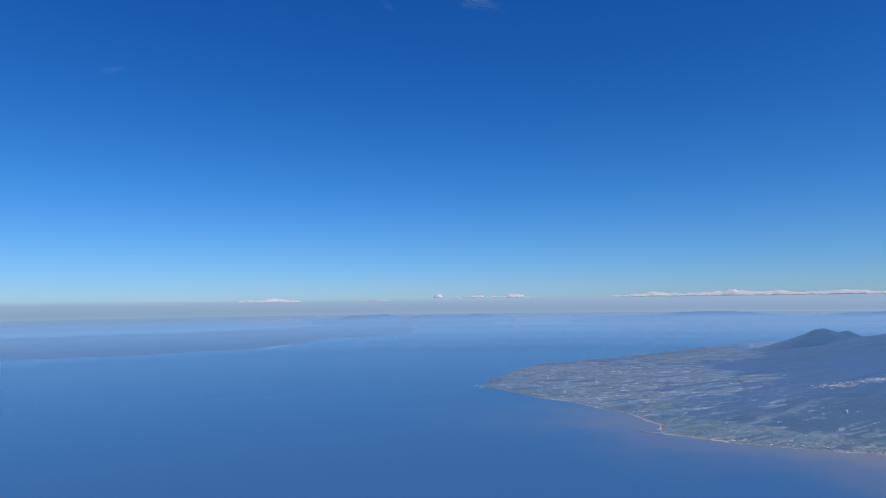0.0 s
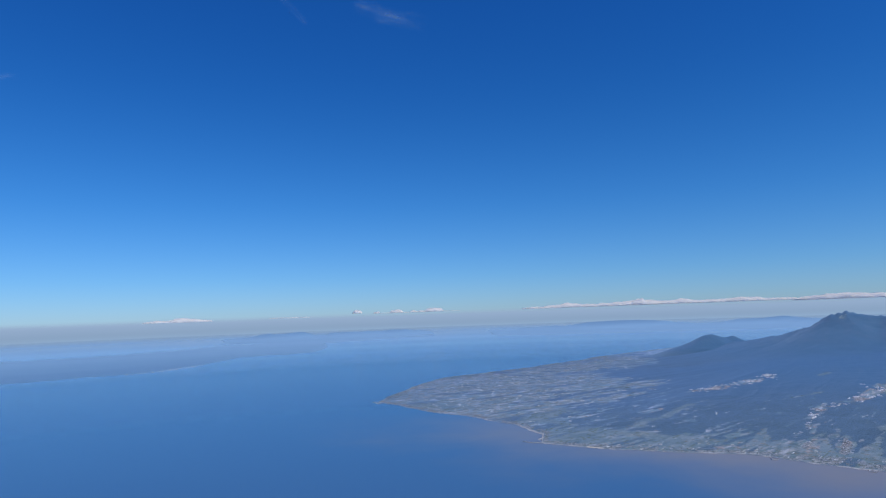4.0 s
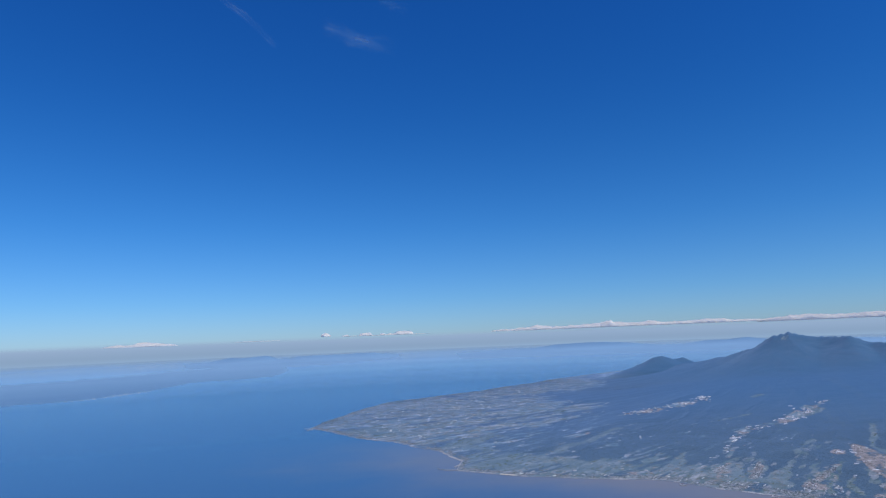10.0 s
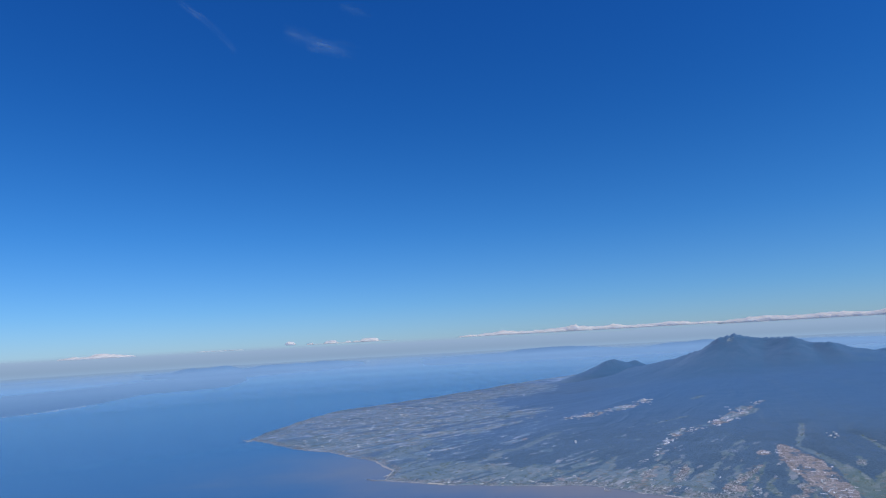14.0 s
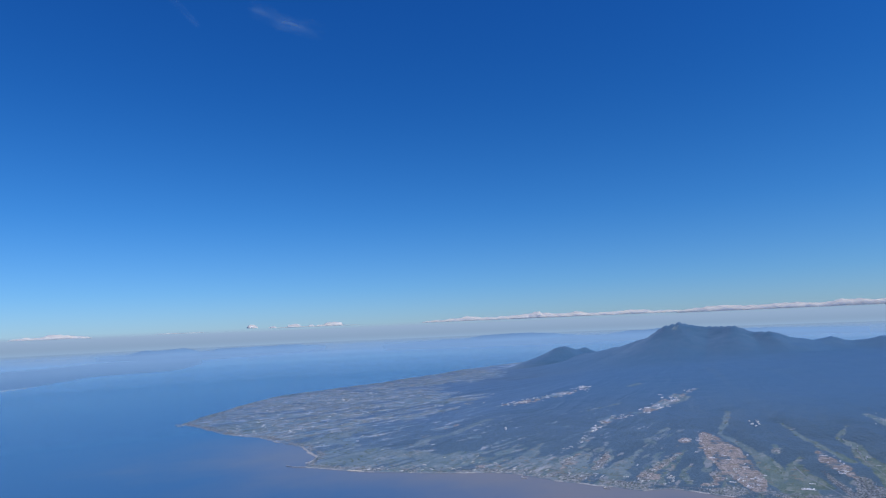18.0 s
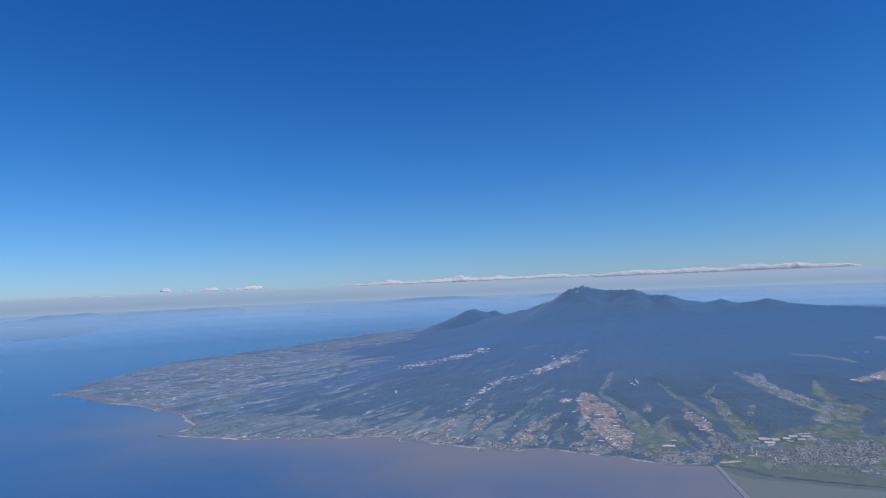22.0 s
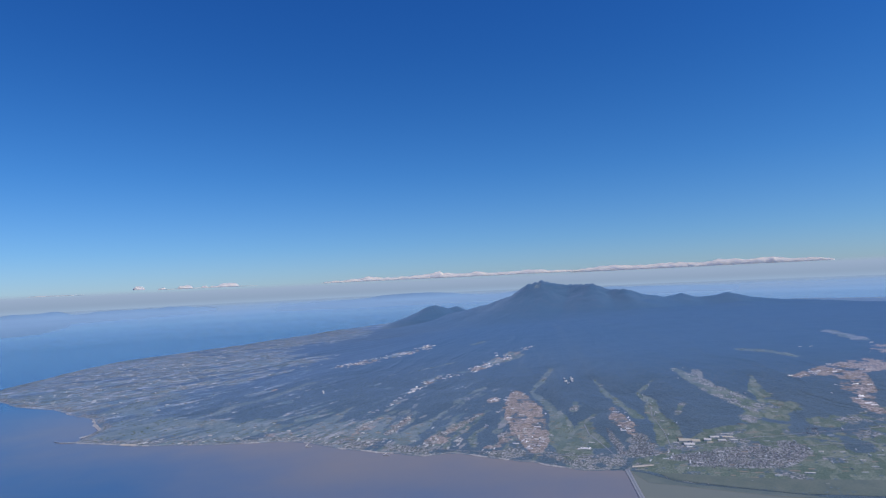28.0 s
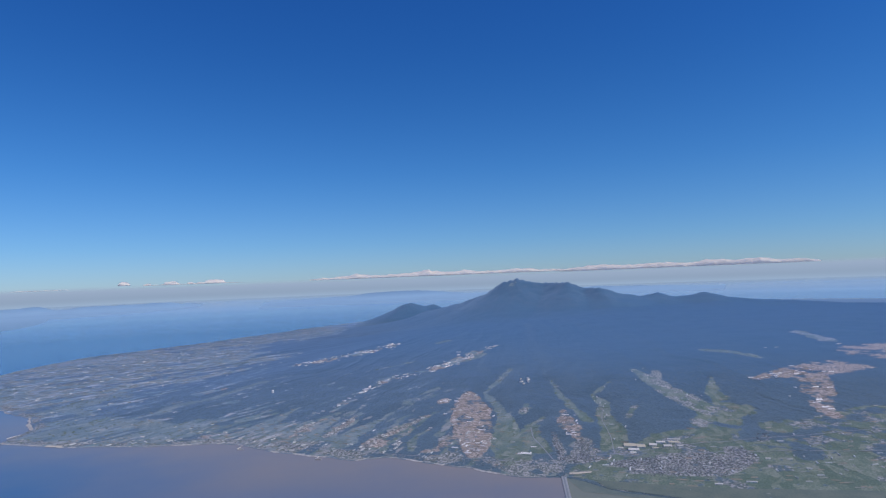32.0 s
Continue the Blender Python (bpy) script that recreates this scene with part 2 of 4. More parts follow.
    terrace = n.new("ShaderNodeTexVoronoi")
    terrace.distance, terrace.voronoi_dimensions = "CHEBYCHEV", "2D"
    l.new(ledge.outputs[0], terrace.inputs["Vector"])
    terrace_pick = n.new("ShaderNodeSeparateColor")
    l.new(terrace.outputs["Color"], terrace_pick.inputs[0])
    grass = n.new("ShaderNodeMix")
    grass.inputs["Factor"].default_value = 0.25
    l.new(grain, grass.inputs["A"]), l.new(pick.outputs[0], grass.inputs["B"])
    meadow = grass.outputs["Result"]
    for value, source, low_f, cols in (
            (parts.outputs["Green"], fine, crop_haze, [(0.056, 0.110, 0.106), (0.122, 0.190, 0.168), (0.182, 0.240, 0.226), (0.27, 0.295, 0.295), (0.70, 0.71, 0.71)]),
            (parts.outputs["Red"], meadow, field_haze, [(0.084, 0.132, 0.090), (0.110, 0.160, 0.110), (0.145, 0.190, 0.138), (0.225, 0.255, 0.205)]),
            (cover.outputs["Alpha"], yard_pick.outputs[0], town_haze, [(0.10, 0.125, 0.11), (0.16, 0.175, 0.16), (0.21, 0.215, 0.21), (0.36, 0.36, 0.355)]),
            (parts.outputs["Blue"], terrace_pick.outputs[0], blend_in(rise, 0.20, 0.50, "FLOAT"), [(0.19, 0.165, 0.15), (0.255, 0.215, 0.19), (0.32, 0.268, 0.24), (0.46, 0.41, 0.375)])):
        add = n.new("ShaderNodeMath")
        add.operation = "MULTIPLY_ADD"
        add.inputs[1].default_value = 0.9
        l.new(rough, add.inputs[0]), l.new(value, add.inputs[2])
        step = span(add.outputs[0], 0.84, 1.02)
        paint = ramp(source, cols, 0.27, 0.76) if source is fine else ramp(source, cols, 0.36, 0.64)
        if source is fine:
            # darker, greener fields near; the lobe's paler paint carries distance haze
            paint = blend_in(far_in, ramp(source, [(0.045, 0.078, 0.066), (0.105, 0.152, 0.120), (0.155, 0.190, 0.158), (0.245, 0.238, 0.225), (0.50, 0.49, 0.48)], 0.22, 0.84), paint)
        if source is meadow:
            # meadows and rice turn greyer farther off: haze put into the colour
            meadow_haze = span(tall.outputs["Y"], 195, 330)
            paint = blend_in(meadow_haze, paint, ramp(source, [(0.092, 0.138, 0.122), (0.120, 0.165, 0.145), (0.155, 0.196, 0.172), (0.23, 0.26, 0.245)], 0.36, 0.64))
            low_f = blend_in(meadow_haze, low_f, 0.50, "FLOAT")
        colour = blend_in(step, colour, paint)
        haze_sheen = blend_in(step, haze_sheen, low_f, "FLOAT")
    l.new(haze_sheen, b.inputs["Sheen Weight"])
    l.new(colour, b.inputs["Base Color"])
    b.inputs["Roughness"].default_value, b.inputs["Specular IOR Level"].default_value = 0.95, 0.2
    b.inputs["Sheen Roughness"].default_value = 0.6
    # sheen tint bluer high up and far off, as painted haze
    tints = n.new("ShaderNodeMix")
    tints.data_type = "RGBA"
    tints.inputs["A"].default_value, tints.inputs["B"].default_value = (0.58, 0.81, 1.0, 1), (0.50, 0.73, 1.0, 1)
    far_haze = n.new("ShaderNodeMath")
    far_haze.operation = "MAXIMUM"
    l.new(rise, far_haze.inputs[0]), l.new(far_in, far_haze.inputs[1])
    l.new(far_haze.outputs[0], tints.inputs["Factor"]), l.new(tints.outputs["Result"], b.inputs["Sheen Tint"])
    bump = n.new("ShaderNodeBump")
    bump.inputs["Strength"].default_value, bump.inputs["Distance"].default_value = 0.5, 0.6
    l.new(tex(0.9, 5), bump.inputs["Height"])
    l.new(bump.outputs[0], b.inputs["Normal"])
    return m


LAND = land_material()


def sea_material(name, deep_c, mud_c, follow_coast):
    m = bpy.data.materials.new(name)
    m.use_nodes = True
    n, l = m.node_tree.nodes, m.node_tree.links
    b = n["Principled BSDF"]
    where = n.new("ShaderNodeNewGeometry")
    tex = n.new("ShaderNodeTexNoise")
    tex.inputs["Scale"].default_value, tex.inputs["Detail"].default_value = 0.012, 5
    l.new(where.outputs["Position"], tex.inputs["Vector"])
    mix = n.new("ShaderNodeMix")
    mix.data_type = "RGBA"
    mix.inputs["A"].default_value, mix.inputs["B"].default_value = (*deep_c, 1), (*mud_c, 1)
    if follow_coast:
        # silt carried along the shallow bay: grows to the east of a slanted line
        dot = n.new("ShaderNodeVectorMath")
        dot.operation = "DOT_PRODUCT"
        dot.inputs[1].default_value = (0.90, 0.44, 0)
        l.new(where.outputs["Position"], dot.inputs[0])
        shift = n.new("ShaderNodeMath")
        shift.operation = "MULTIPLY_ADD"
        shift.inputs[1].default_value = 160
        l.new(tex.outputs[0], shift.inputs[0])
        l.new(dot.outputs["Value"], shift.inputs[2])
        span = n.new("ShaderNodeMapRange")
        span.interpolation_type = "SMOOTHSTEP"
        span.inputs["From Min"].default_value, span.inputs["From Max"].default_value = 335, 560
        l.new(shift.outputs[0], span.inputs["Value"])
        south = n.new("ShaderNodeSeparateXYZ")
        l.new(where.outputs["Position"], south.inputs[0])
        limit = n.new("ShaderNodeMapRange")
        limit.interpolation_type = "SMOOTHSTEP"
        limit.inputs["From Min"].default_value, limit.inputs["From Max"].default_value = 600, 430
        l.new(south.outputs["Y"], limit.inputs["Value"])
        both = n.new("ShaderNodeMath")
        both.operation = "MULTIPLY"
        l.new(span.outputs[0], both.inputs[0])
        l.new(limit.outputs[0], both.inputs[1])
        l.new(both.outputs[0], mix.inputs["Factor"])
    else:
        l.new(tex.outputs[0], mix.inputs["Factor"])
    l.new(mix.outputs["Result"], b.inputs["Base Color"])
    b.inputs["Roughness"].default_value, b.inputs["IOR"].default_value = 0.22, 1.33
    wave, bm_ = n.new("ShaderNodeTexNoise"), n.new("ShaderNodeBump")
    wave.inputs["Scale"].default_value, wave.inputs["Detail"].default_value = 0.5, 4
    l.new(where.outputs["Position"], wave.inputs["Vector"])
    l.new(wave.outputs[0], bm_.inputs["Height"])
    bm_.inputs["Strength"].default_value, bm_.inputs["Distance"].default_value = 0.10, 0.2
    l.new(bm_.outputs[0], b.inputs["Normal"])
    return m


SEA = sea_material("sea_water", (0.062, 0.160, 0.306), (0.300, 0.262, 0.220), True)
LAGOON = sea_material("lagoon_water", (0.20, 0.225, 0.165), (0.235, 0.25, 0.19), False)


# ---- tools ----
def table(seed):
    return np.random.RandomState(seed).rand(256, 256)


def vnoise(x, y, seed=1):
    """Smooth lattice noise, 0 to 1."""
    x, y = np.asarray(x, float), np.asarray(y, float)
    tab = table(seed)
    i, j = np.floor(x).astype(int), np.floor(y).astype(int)
    f, g = x - i, y - j
    f, g = f * f * (3 - 2 * f), g * g * (3 - 2 * g)
    i, j, i2, j2 = i % 256, j % 256, (i + 1) % 256, (j + 1) % 256
    return (tab[i, j] * (1 - f) + tab[i2, j] * f) * (1 - g) + (tab[i, j2] * (1 - f) + tab[i2, j2] * f) * g


def fbm(x, y, seed=1, octaves=4):
    return sum(vnoise(x * 2**k, y * 2**k, seed + k) / 2**k for k in range(octaves)) / (2 - 2.0 ** (1 - octaves))


def smooth(a, b, x):
    t = np.clip((np.asarray(x, float) - a) / (b - a), 0, 1)
    return t * t * (3 - 2 * t)


def mesh_object(name, verts, faces, mats, parent=None, index=None, shade=True):
    """verts (n, 3), faces (m, 3 or 4)."""
    verts, faces = np.asarray(verts, np.float32), np.asarray(faces, np.int32)
    me = bpy.data.meshes.new(name)
    k = faces.shape[1]
    me.vertices.add(len(verts))
    me.vertices.foreach_set("co", verts.ravel())
    me.loops.add(faces.size)
    me.loops.foreach_set("vertex_index", faces.ravel())
    me.polygons.add(len(faces))
    me.polygons.foreach_set("loop_start", np.arange(0, faces.size, k, dtype=np.int32))
    if index is not None:
        me.polygons.foreach_set("material_index", np.asarray(index, np.int32))
    for mat in mats:
        me.materials.append(mat)
    me.update(calc_edges=True)
    me.validate()
    me.polygons.foreach_set("use_smooth", np.full(len(me.polygons), shade))
    ob = new(name, me)
    if parent:
        ob.parent = parent
    return ob


def part(name, bm, mat, parent, label=""):
    me = bpy.data.meshes.new(name)
    bm.to_mesh(me)
    bm.free()
    me.materials.append(mat)
    ob = new(name, me)
    ob.parent = parent
    return tagged(ob, label)


# ---- the plan: coast, ridges, valleys ----
CX, CY = 740.0, 680.0
# the point from which the old lava fans, and the fields on them, spread
FX, FY = 850.0, 580.0
COAST = [(123, 672), (136, 648), (158, 582), (182, 547), (207, 483), (209, 440), (197, 413), (214, 392), (246, 366), (296, 333),
         (320, 290), (337, 263), (352, 259), (369, 228), (380, 201), (396, 190), (398, 166), (411, 146), (426, 124), (520, 50),
         (800, -60), (1300, 0), (1750, 400), (1700, 900), (1250, 1200), (900, 1240), (740, 1165), (640, 1102), (520, 1010), (400, 940),
         (300, 900), (245, 880), (200, 822), (165, 755), (140, 718)]
_a = np.array([math.atan2(y - CY, x - CX) for x, y in COAST])
_r = np.array([math.hypot(y - CY, x - CX) for x, y in COAST])
_o = np.argsort(_a)
_a, _r = _a[_o], _r[_o]
TH = np.linspace(-math.pi, math.pi, 7201)
_raw = np.interp(TH, np.r_[_a[-1] - 2 * math.pi, _a, _a[0] + 2 * math.pi], np.r_[_r[-1], _r, _r[0]])
_ker = np.hanning(21) / np.hanning(21).sum()
_raw = np.convolve(np.r_[_raw[-11:-1], _raw, _raw[1:11]], _ker, "valid")
_raw += 5.0 * (fbm(TH * 46, 0 * TH, 31, 4) - 0.5)


def coast(th):
    return np.interp(th, TH, _raw)


RIDGE = [(602, 960, 6), (640, 915, 12), (665, 895, 33), (680, 894, 41), (692, 894, 43.5), (703, 895, 40), (714, 896, 35.5), (724, 896, 36.6), (734, 896, 38), (744, 896, 34), (716, 868, 30), (698, 845, 32),
         (697, 802, 37), (700, 751, 45), (716, 716, 56), (734, 698, 72), (748, 689, 75.8), (764, 674, 70.5), (778, 664, 70), (786, 632, 69.5),
         (800, 618, 60), (808, 597, 61), (829, 589, 53), (871, 588, 46.5), (904, 588, 50), (923, 574, 43.5), (953, 552, 48.5),
         (975, 538, 41), (1029, 493, 33.5), (1091, 443, 25), (1180, 380, 17), (1300, 300, 12)]
_rx, _ry, _rz = [], [], []
for (x0, y0, z0), (x1, y1, z1) in zip(RIDGE, RIDGE[1:]):
    k = max(2, int(math.hypot(x1 - x0, y1 - y0) / 7))
    for q in range(k):
        _rx.append(x0 + (x1 - x0) * q / k), _ry.append(y0 + (y1 - y0) * q / k), _rz.append(z0 + (z1 - z0) * q / k)

# green valleys that run down from the mountain: x, y, half width
VALLEYS = [[(495, 363, 1.9), (467, 339, 2.1), (446, 323, 1.6), (433, 291, 2.2), (422, 268, 4), (411, 254, 6), (399, 236, 8), (391, 219, 7.5)],
           [(438, 259, 1.7), (427, 253, 2.2), (414, 240, 6.3), (407, 221, 5.3)],
           [(490, 314, 0.9), (470, 281, 2.2), (458, 256, 2.9), (451, 239, 3.3)],
           [(508, 282, 1.2), (484, 271, 1.8), (476, 254, 3.1), (461, 239, 4), (447, 218, 5.8), (431, 201, 7)],
           [(560, 250, 1.2), (536, 232, 4), (519, 208, 6.3), (500, 191, 9.4)],
           [(349, 380, 0.9), (338, 371, 2.6), (322, 356, 3), (308, 349, 2)],
           [(358, 338, 1.2), (344, 324, 3), (329, 309, 5), (323, 304, 4.5)],
           [(389, 328, 1.2), (378, 320, 2.1), (371, 315, 2.5), (359, 307, 5.5), (347, 299, 6.5), (340, 289, 6)],
           [(383, 283, 0.9), (371, 273, 1.8), (363, 261, 2.4)],
           [(370, 284, 0.7), (360, 276, 1.4), (351, 266, 1.6)]]


def near_line(x, y, line):
    """Distance to a polyline less its half width there: below zero inside."""
    best = np.full(np.shape(x), 1e6)
    for (x0, y0, w0), (x1, y1, w1) in zip(line, line[1:]):
        dx, dy = x1 - x0, y1 - y0
        s = np.clip(((x - x0) * dx + (y - y0) * dy) / (dx * dx + dy * dy), 0, 1)
        best = np.minimum(best, np.hypot(x - x0 - s * dx, y - y0 - s * dy) - w0 - s * (w1 - w0))
    return best


APRON = np.array([[0, 37], [100, 35], [180, 31.5], [250, 26.5], [334, 19.2], [419, 12], [450, 9.8], [480, 7.4], [534, 4.6], [580, 2.0], [604, 0.6], [612, 0]])


def height(x, y):
    x, y = np.asarray(x, float), np.asarray(y, float)
    r, th = np.hypot(x - CX, y - CY), np.arctan2(y - CY, x - CX)
    R = coast(th)
    u = r / R
    base = np.interp(u * 612, APRON[:, 0], APRON[:, 1]) * (1 - 0.62 * smooth(-260, 120, y - CY)) * (1 + 0.30 * smooth(-250, -400, y - CY))
    top = np.zeros_like(base)
    for a, b, z in zip(_rx, _ry, _rz):
        far = np.sqrt((x - a) ** 2 + (y - b) ** 2 + 9) - 3
        lone = min(1.0, max(0.0, (b - 780) / 90))
        top = np.maximum(top, z * np.exp(-(0.0085 + 0.0055 * lone) * far) * (1 - lone * smooth(40, 120, far)) - 5.0 * min(1.0, max(0.0, (z - 42) / 20)) * (1 - np.exp(-far / 11)))
    d = base - top
    k = 8.0 * smooth(9, 22, base) * smooth(40, 30, top)
    h = 0.5 * (base + top + np.sqrt(d * d + k * k))
    inland = (1 - u) * R
    shore = smooth(4, 60, inland)
    # ravines that radiate from the summit
    wob = 0.11 * fbm(x / 50, y / 50, 77, 3)
    rav = fbm((th + wob) * 24, u * 2.2, 11, 3)
    rav2 = fbm((th + wob) * 90, u * 5, 17, 3)
    up = smooth(14, 34, h)
    h = h + shore * smooth(0.12, 0.42, u) * (0.9 * (rav - 0.5) * 2 + 0.25 * (rav2 - 0.5) * 2) * smooth(30, 10, h) + up * smooth(0.10, 0.35, u) * (rav - 0.5) * 0.7 * smooth(66, 44, h)
    h = h + (fbm(x / 14, y / 14, 23, 4) - 0.5) * (0.6 + 1.3 * up) * shore + (fbm(x / 20, y / 20, 29, 4) - 0.5) * 3.4 * smooth(30, 50, h)
    for line in VALLEYS:
        h = h - 1.4 * smooth(14, -6, near_line(x, y, line)) * shore
    return np.where(inland > 0.5, np.maximum(h, 0.25), h)


# ---- sea, ground ----
def ring_disc(name, radii, mats, z, n=180):
    ang = np.linspace(0, 2 * math.pi, n, endpoint=False)
    vs = [(150, 300, z)]
    for r in radii:
        vs += [(150 + r * math.cos(a), 300 + r * math.sin(a), z) for a in ang]
    tri = [(0, 1 + i, 1 + (i + 1) % n) for i in range(n)]
    bm = bmesh.new()
    bv = [bm.verts.new(p) for p in vs]
    for a, b, c in tri:
        bm.faces.new((bv[a], bv[b], bv[c]))
    for k in range(len(radii) - 1):
        for i in range(n):
            j = (i + 1) % n
            bm.faces.new((bv[1 + k * n + i], bv[1 + (k + 1) * n + i], bv[1 + (k + 1) * n + j], bv[1 + k * n + j]))
    me = bpy.data.meshes.new(name)
    bm.to_mesh(me)
    bm.free()
    for m in mats:
        me.materials.append(m)
    return new(name, me)


sea = tagged(ring_disc("water", [300, 800, 1600, 3000, 4800], [SEA], 0.0), "calm blue sea turning mauve-grey with silt in the bay", "sea", kind="structure")

# ---- fields ----
def zone(x, y):
    """How far inland a place lies, how likely a field is there, of which kind (1 rice, 2 vegetables), and whether it is on the flat lobe."""
    r, th = np.hypot(x - CX, y - CY), np.arctan2(y - CY, x - CX)
    R = coast(th)
    inland = R - r
    broad = fbm(x / 45, y / 45, 47, 3)
    lobe = smooth(-34, 22, y - 505 - 0.42 * (x - 237) + 60 * (broad - 0.5))
    fth, fr = np.mod(np.arctan2(y - FY, x - FX), 2 * math.pi), np.hypot(x - FX, y - FY)
    streak = 0.6 * fbm(fth * 75, fr / 75, 41, 3) + 0.4 * fbm(fth * 230, fr / 45, 43, 2)
    reach = 78 + 60 * (broad - 0.5) + 34 * smooth(290, 400, y - 0.25 * x)
    belt = (1 - 0.62 * smooth(315, 350, x)) * (1 - 0.8 * smooth(395, 420, x)) * smooth(reach, reach * 0.30, inland) * (0.34 + 0.70 * smooth(0.40, 0.56, streak))
    flat = smooth(0.50, 0.66, r / R + 0.10 * (broad - 0.5)) * (0.36 + 0.72 * smooth(0.38, 0.54, streak))
    p = belt * (1 - lobe) + flat * lobe * smooth(75, 140, np.hypot(x - 690, y - 890))
    p = np.where(inland < 1.2, 0, p)
    kind = np.where(broad + 0.25 * streak < 0.61, 1, 2)
    kind = np.where(lobe > 0.5, np.where(broad < 0.27 + 0.08 * smooth(90, 30, inland), 1, 2), kind)
    return inland, p, kind, lobe


BROWN = [[(439, 330, 2.7), (419, 297, 10.5), (407, 279, 10.5), (397, 260, 8.5), (388, 246, 7), (381, 236, 4.5)], [(452, 258, 2.2), (440, 243, 4.6), (428, 222, 4.2)],
         [(571, 229, 3), (590, 226, 8), (610, 222, 13), (640, 215, 16)], [(534, 166, 4), (550, 180, 5), (567, 191, 9), (585, 203, 10), (600, 212, 9)], [(419, 324, 2.5), (414, 319, 3.2)],
         [(690, 225, 20), (760, 190, 30)]]
LINE_A = [(342, 348, 1.5), (370, 365, 2.5), (400, 392, 3.5), (425, 405, 5.5), (461, 409, 7), (480, 416, 7), (505, 430, 6), (537, 444, 5)]
LINE_B = [(384, 514, 5), (408, 508, 8), (440, 513, 8), (470, 520, 8), (486, 532, 6)]
MEADOW = [[(489, 413, 3), (500, 419, 4), (512, 424, 4)], [(611, 294, 4), (620, 278, 4), (622, 256, 3)], [(421, 442, 0.8), (440, 443, 1.2), (464, 445, 1)], [(515, 500, 3), (530, 505, 3)], [(403, 338, 1), (416, 346, 1.2), (431, 354, 1)]]
GREYS = [[(538, 291, 2), (529, 270, 5.5), (516, 245, 7), (511, 228, 8), (504, 213, 8)], [(544, 278, 2.4), (533, 268, 3.6)], [(722, 293, 6), (707, 262, 7)], [(511, 226, 3), (495, 205, 4), (479, 196, 5)], [(480, 236, 2.3), (466, 227, 1.9)],
         [(491, 233, 0.8), (481, 215, 1.2)], [(445, 281, 2.1), (434, 270, 2.8)], [(395, 273, 1.8), (381, 261, 3.3), (371, 252, 2.6)], [(410, 318, 1.2), (400, 312, 1.2)]]
PLAIN = [[(404, 190, 7), (420, 165, 15), (440, 140, 18), (480, 108, 22), (540, 66, 28)], [(430, 195, 9), (450, 184, 16), (480, 172, 22), (520, 145, 34), (600, 105, 45)], [(414, 190, 6), (440, 172, 14), (475, 150, 20), (520, 120, 26)], [(524, 212, 7), (508, 198, 10), (490, 191, 9)]]
DULL = [[(228, 424, 6), (250, 416, 8), (266, 398, 9), (280, 372, 8), (297, 364, 5), (312, 368, 3)], [(275, 421, 6), (288, 433, 5), (307, 437, 4.5), (332, 456, 4), (352, 467, 2.5)], [(356, 466, 1), (333, 447, 1.5), (300, 438, 2)], [(318, 352, 5), (330, 320, 6), (345, 290, 6)], [(240, 455, 5), (228, 490, 6)]]
FARMS = [[(401, 305, 1.5), (386, 297, 4), (369, 288, 7), (354, 279, 7.5), (344, 274, 6)], [(372, 335, 2.5), (360, 327, 4.5), (346, 315, 5)], [(351, 341, 2.5), (337, 328, 4.5), (324, 315, 5)],
         [(388, 263, 4), (377, 257, 5), (369, 253, 4)], [(304, 459, 5), (320, 464, 4)], [(396, 372, 1.5), (374, 363, 3), (359, 350, 3)], [(306, 352, 6), (290, 350, 5)]]
ISLANDS = [[(468, 213, 7), (461, 207, 5.5)], [(476, 170, 2.5), (484, 174, 4.5), (493, 180, 4.5), (500, 184, 2)], [(560, 203, 5), (545, 198, 9), (530, 185, 9), (518, 178, 5)], [(501, 246, 4), (486, 224, 6), (470, 211, 5), (457, 210, 2.5)], [(486, 154, 4), (477, 145, 4)], [(378, 273, 4.2), (373, 263, 4.6)], [(429, 242, 1.8), (413, 223, 1.9), (408, 211, 1.4)], [(427, 230, 1.6), (423, 221, 2.5)],
           [(276, 410, 4), (287, 403, 7), (300, 396, 8), (314, 410, 5)], [(300, 371, 2), (304, 369, 3)], [(560, 205, 7), (556, 190, 5)]]
TOWN = [[(427, 216, 3.2), (417, 205, 5.5), (408, 202, 4.4), (415, 196, 3.4)], [(425, 235, 1), (414, 219, 2), (405, 205, 2.6)], [(416, 186, 3), (424, 181, 5), (434, 175, 7.5), (443, 167, 8.5), (450, 160, 6)], [(417, 177, 3), (428, 167, 6), (438, 158, 6), (456, 158, 5), (462, 166, 4)],
        [(391, 300, 0.8), (379, 294, 1.7), (365, 287, 2.3), (354, 283, 3.6), (345, 275, 3)], [(365, 331, 1.9), (353, 319, 2.7), (340, 308, 2.2)], [(347, 338, 1.5), (330, 326, 2)], [(365, 277, 1.1), (358, 267, 1.3)], [(492, 172, 2.5), (481, 167, 3.5)]]


def inside(x, y, lines):
    return np.min([near_line(x, y, q) for q in lines], 0) < 0


# angles: fine where the shore is near, coarse behind the mountain
lo, hi = math.atan2(50 - CY, 560 - CX), math.atan2(1102 - CY, 640 - CX)
th_a = np.linspace(hi, lo + 2 * math.pi, 2000)
th_b = np.linspace(lo, hi, 260)[1:-1]
THG = np.r_[th_a, th_b + 2 * math.pi]
THG = (THG + math.pi) % (2 * math.pi) - math.pi
NT = len(THG)
U = np.r_[0.0004, np.linspace(0.0, 0.45, 90)[1:], np.linspace(0.45, 1.0, 230)[1:], 1.006]
NU = len(U)
RG = coast(THG)
gx = CX + U[None, :] * (RG * np.cos(THG))[:, None]
gy = CY + U[None, :] * (RG * np.sin(THG))[:, None]
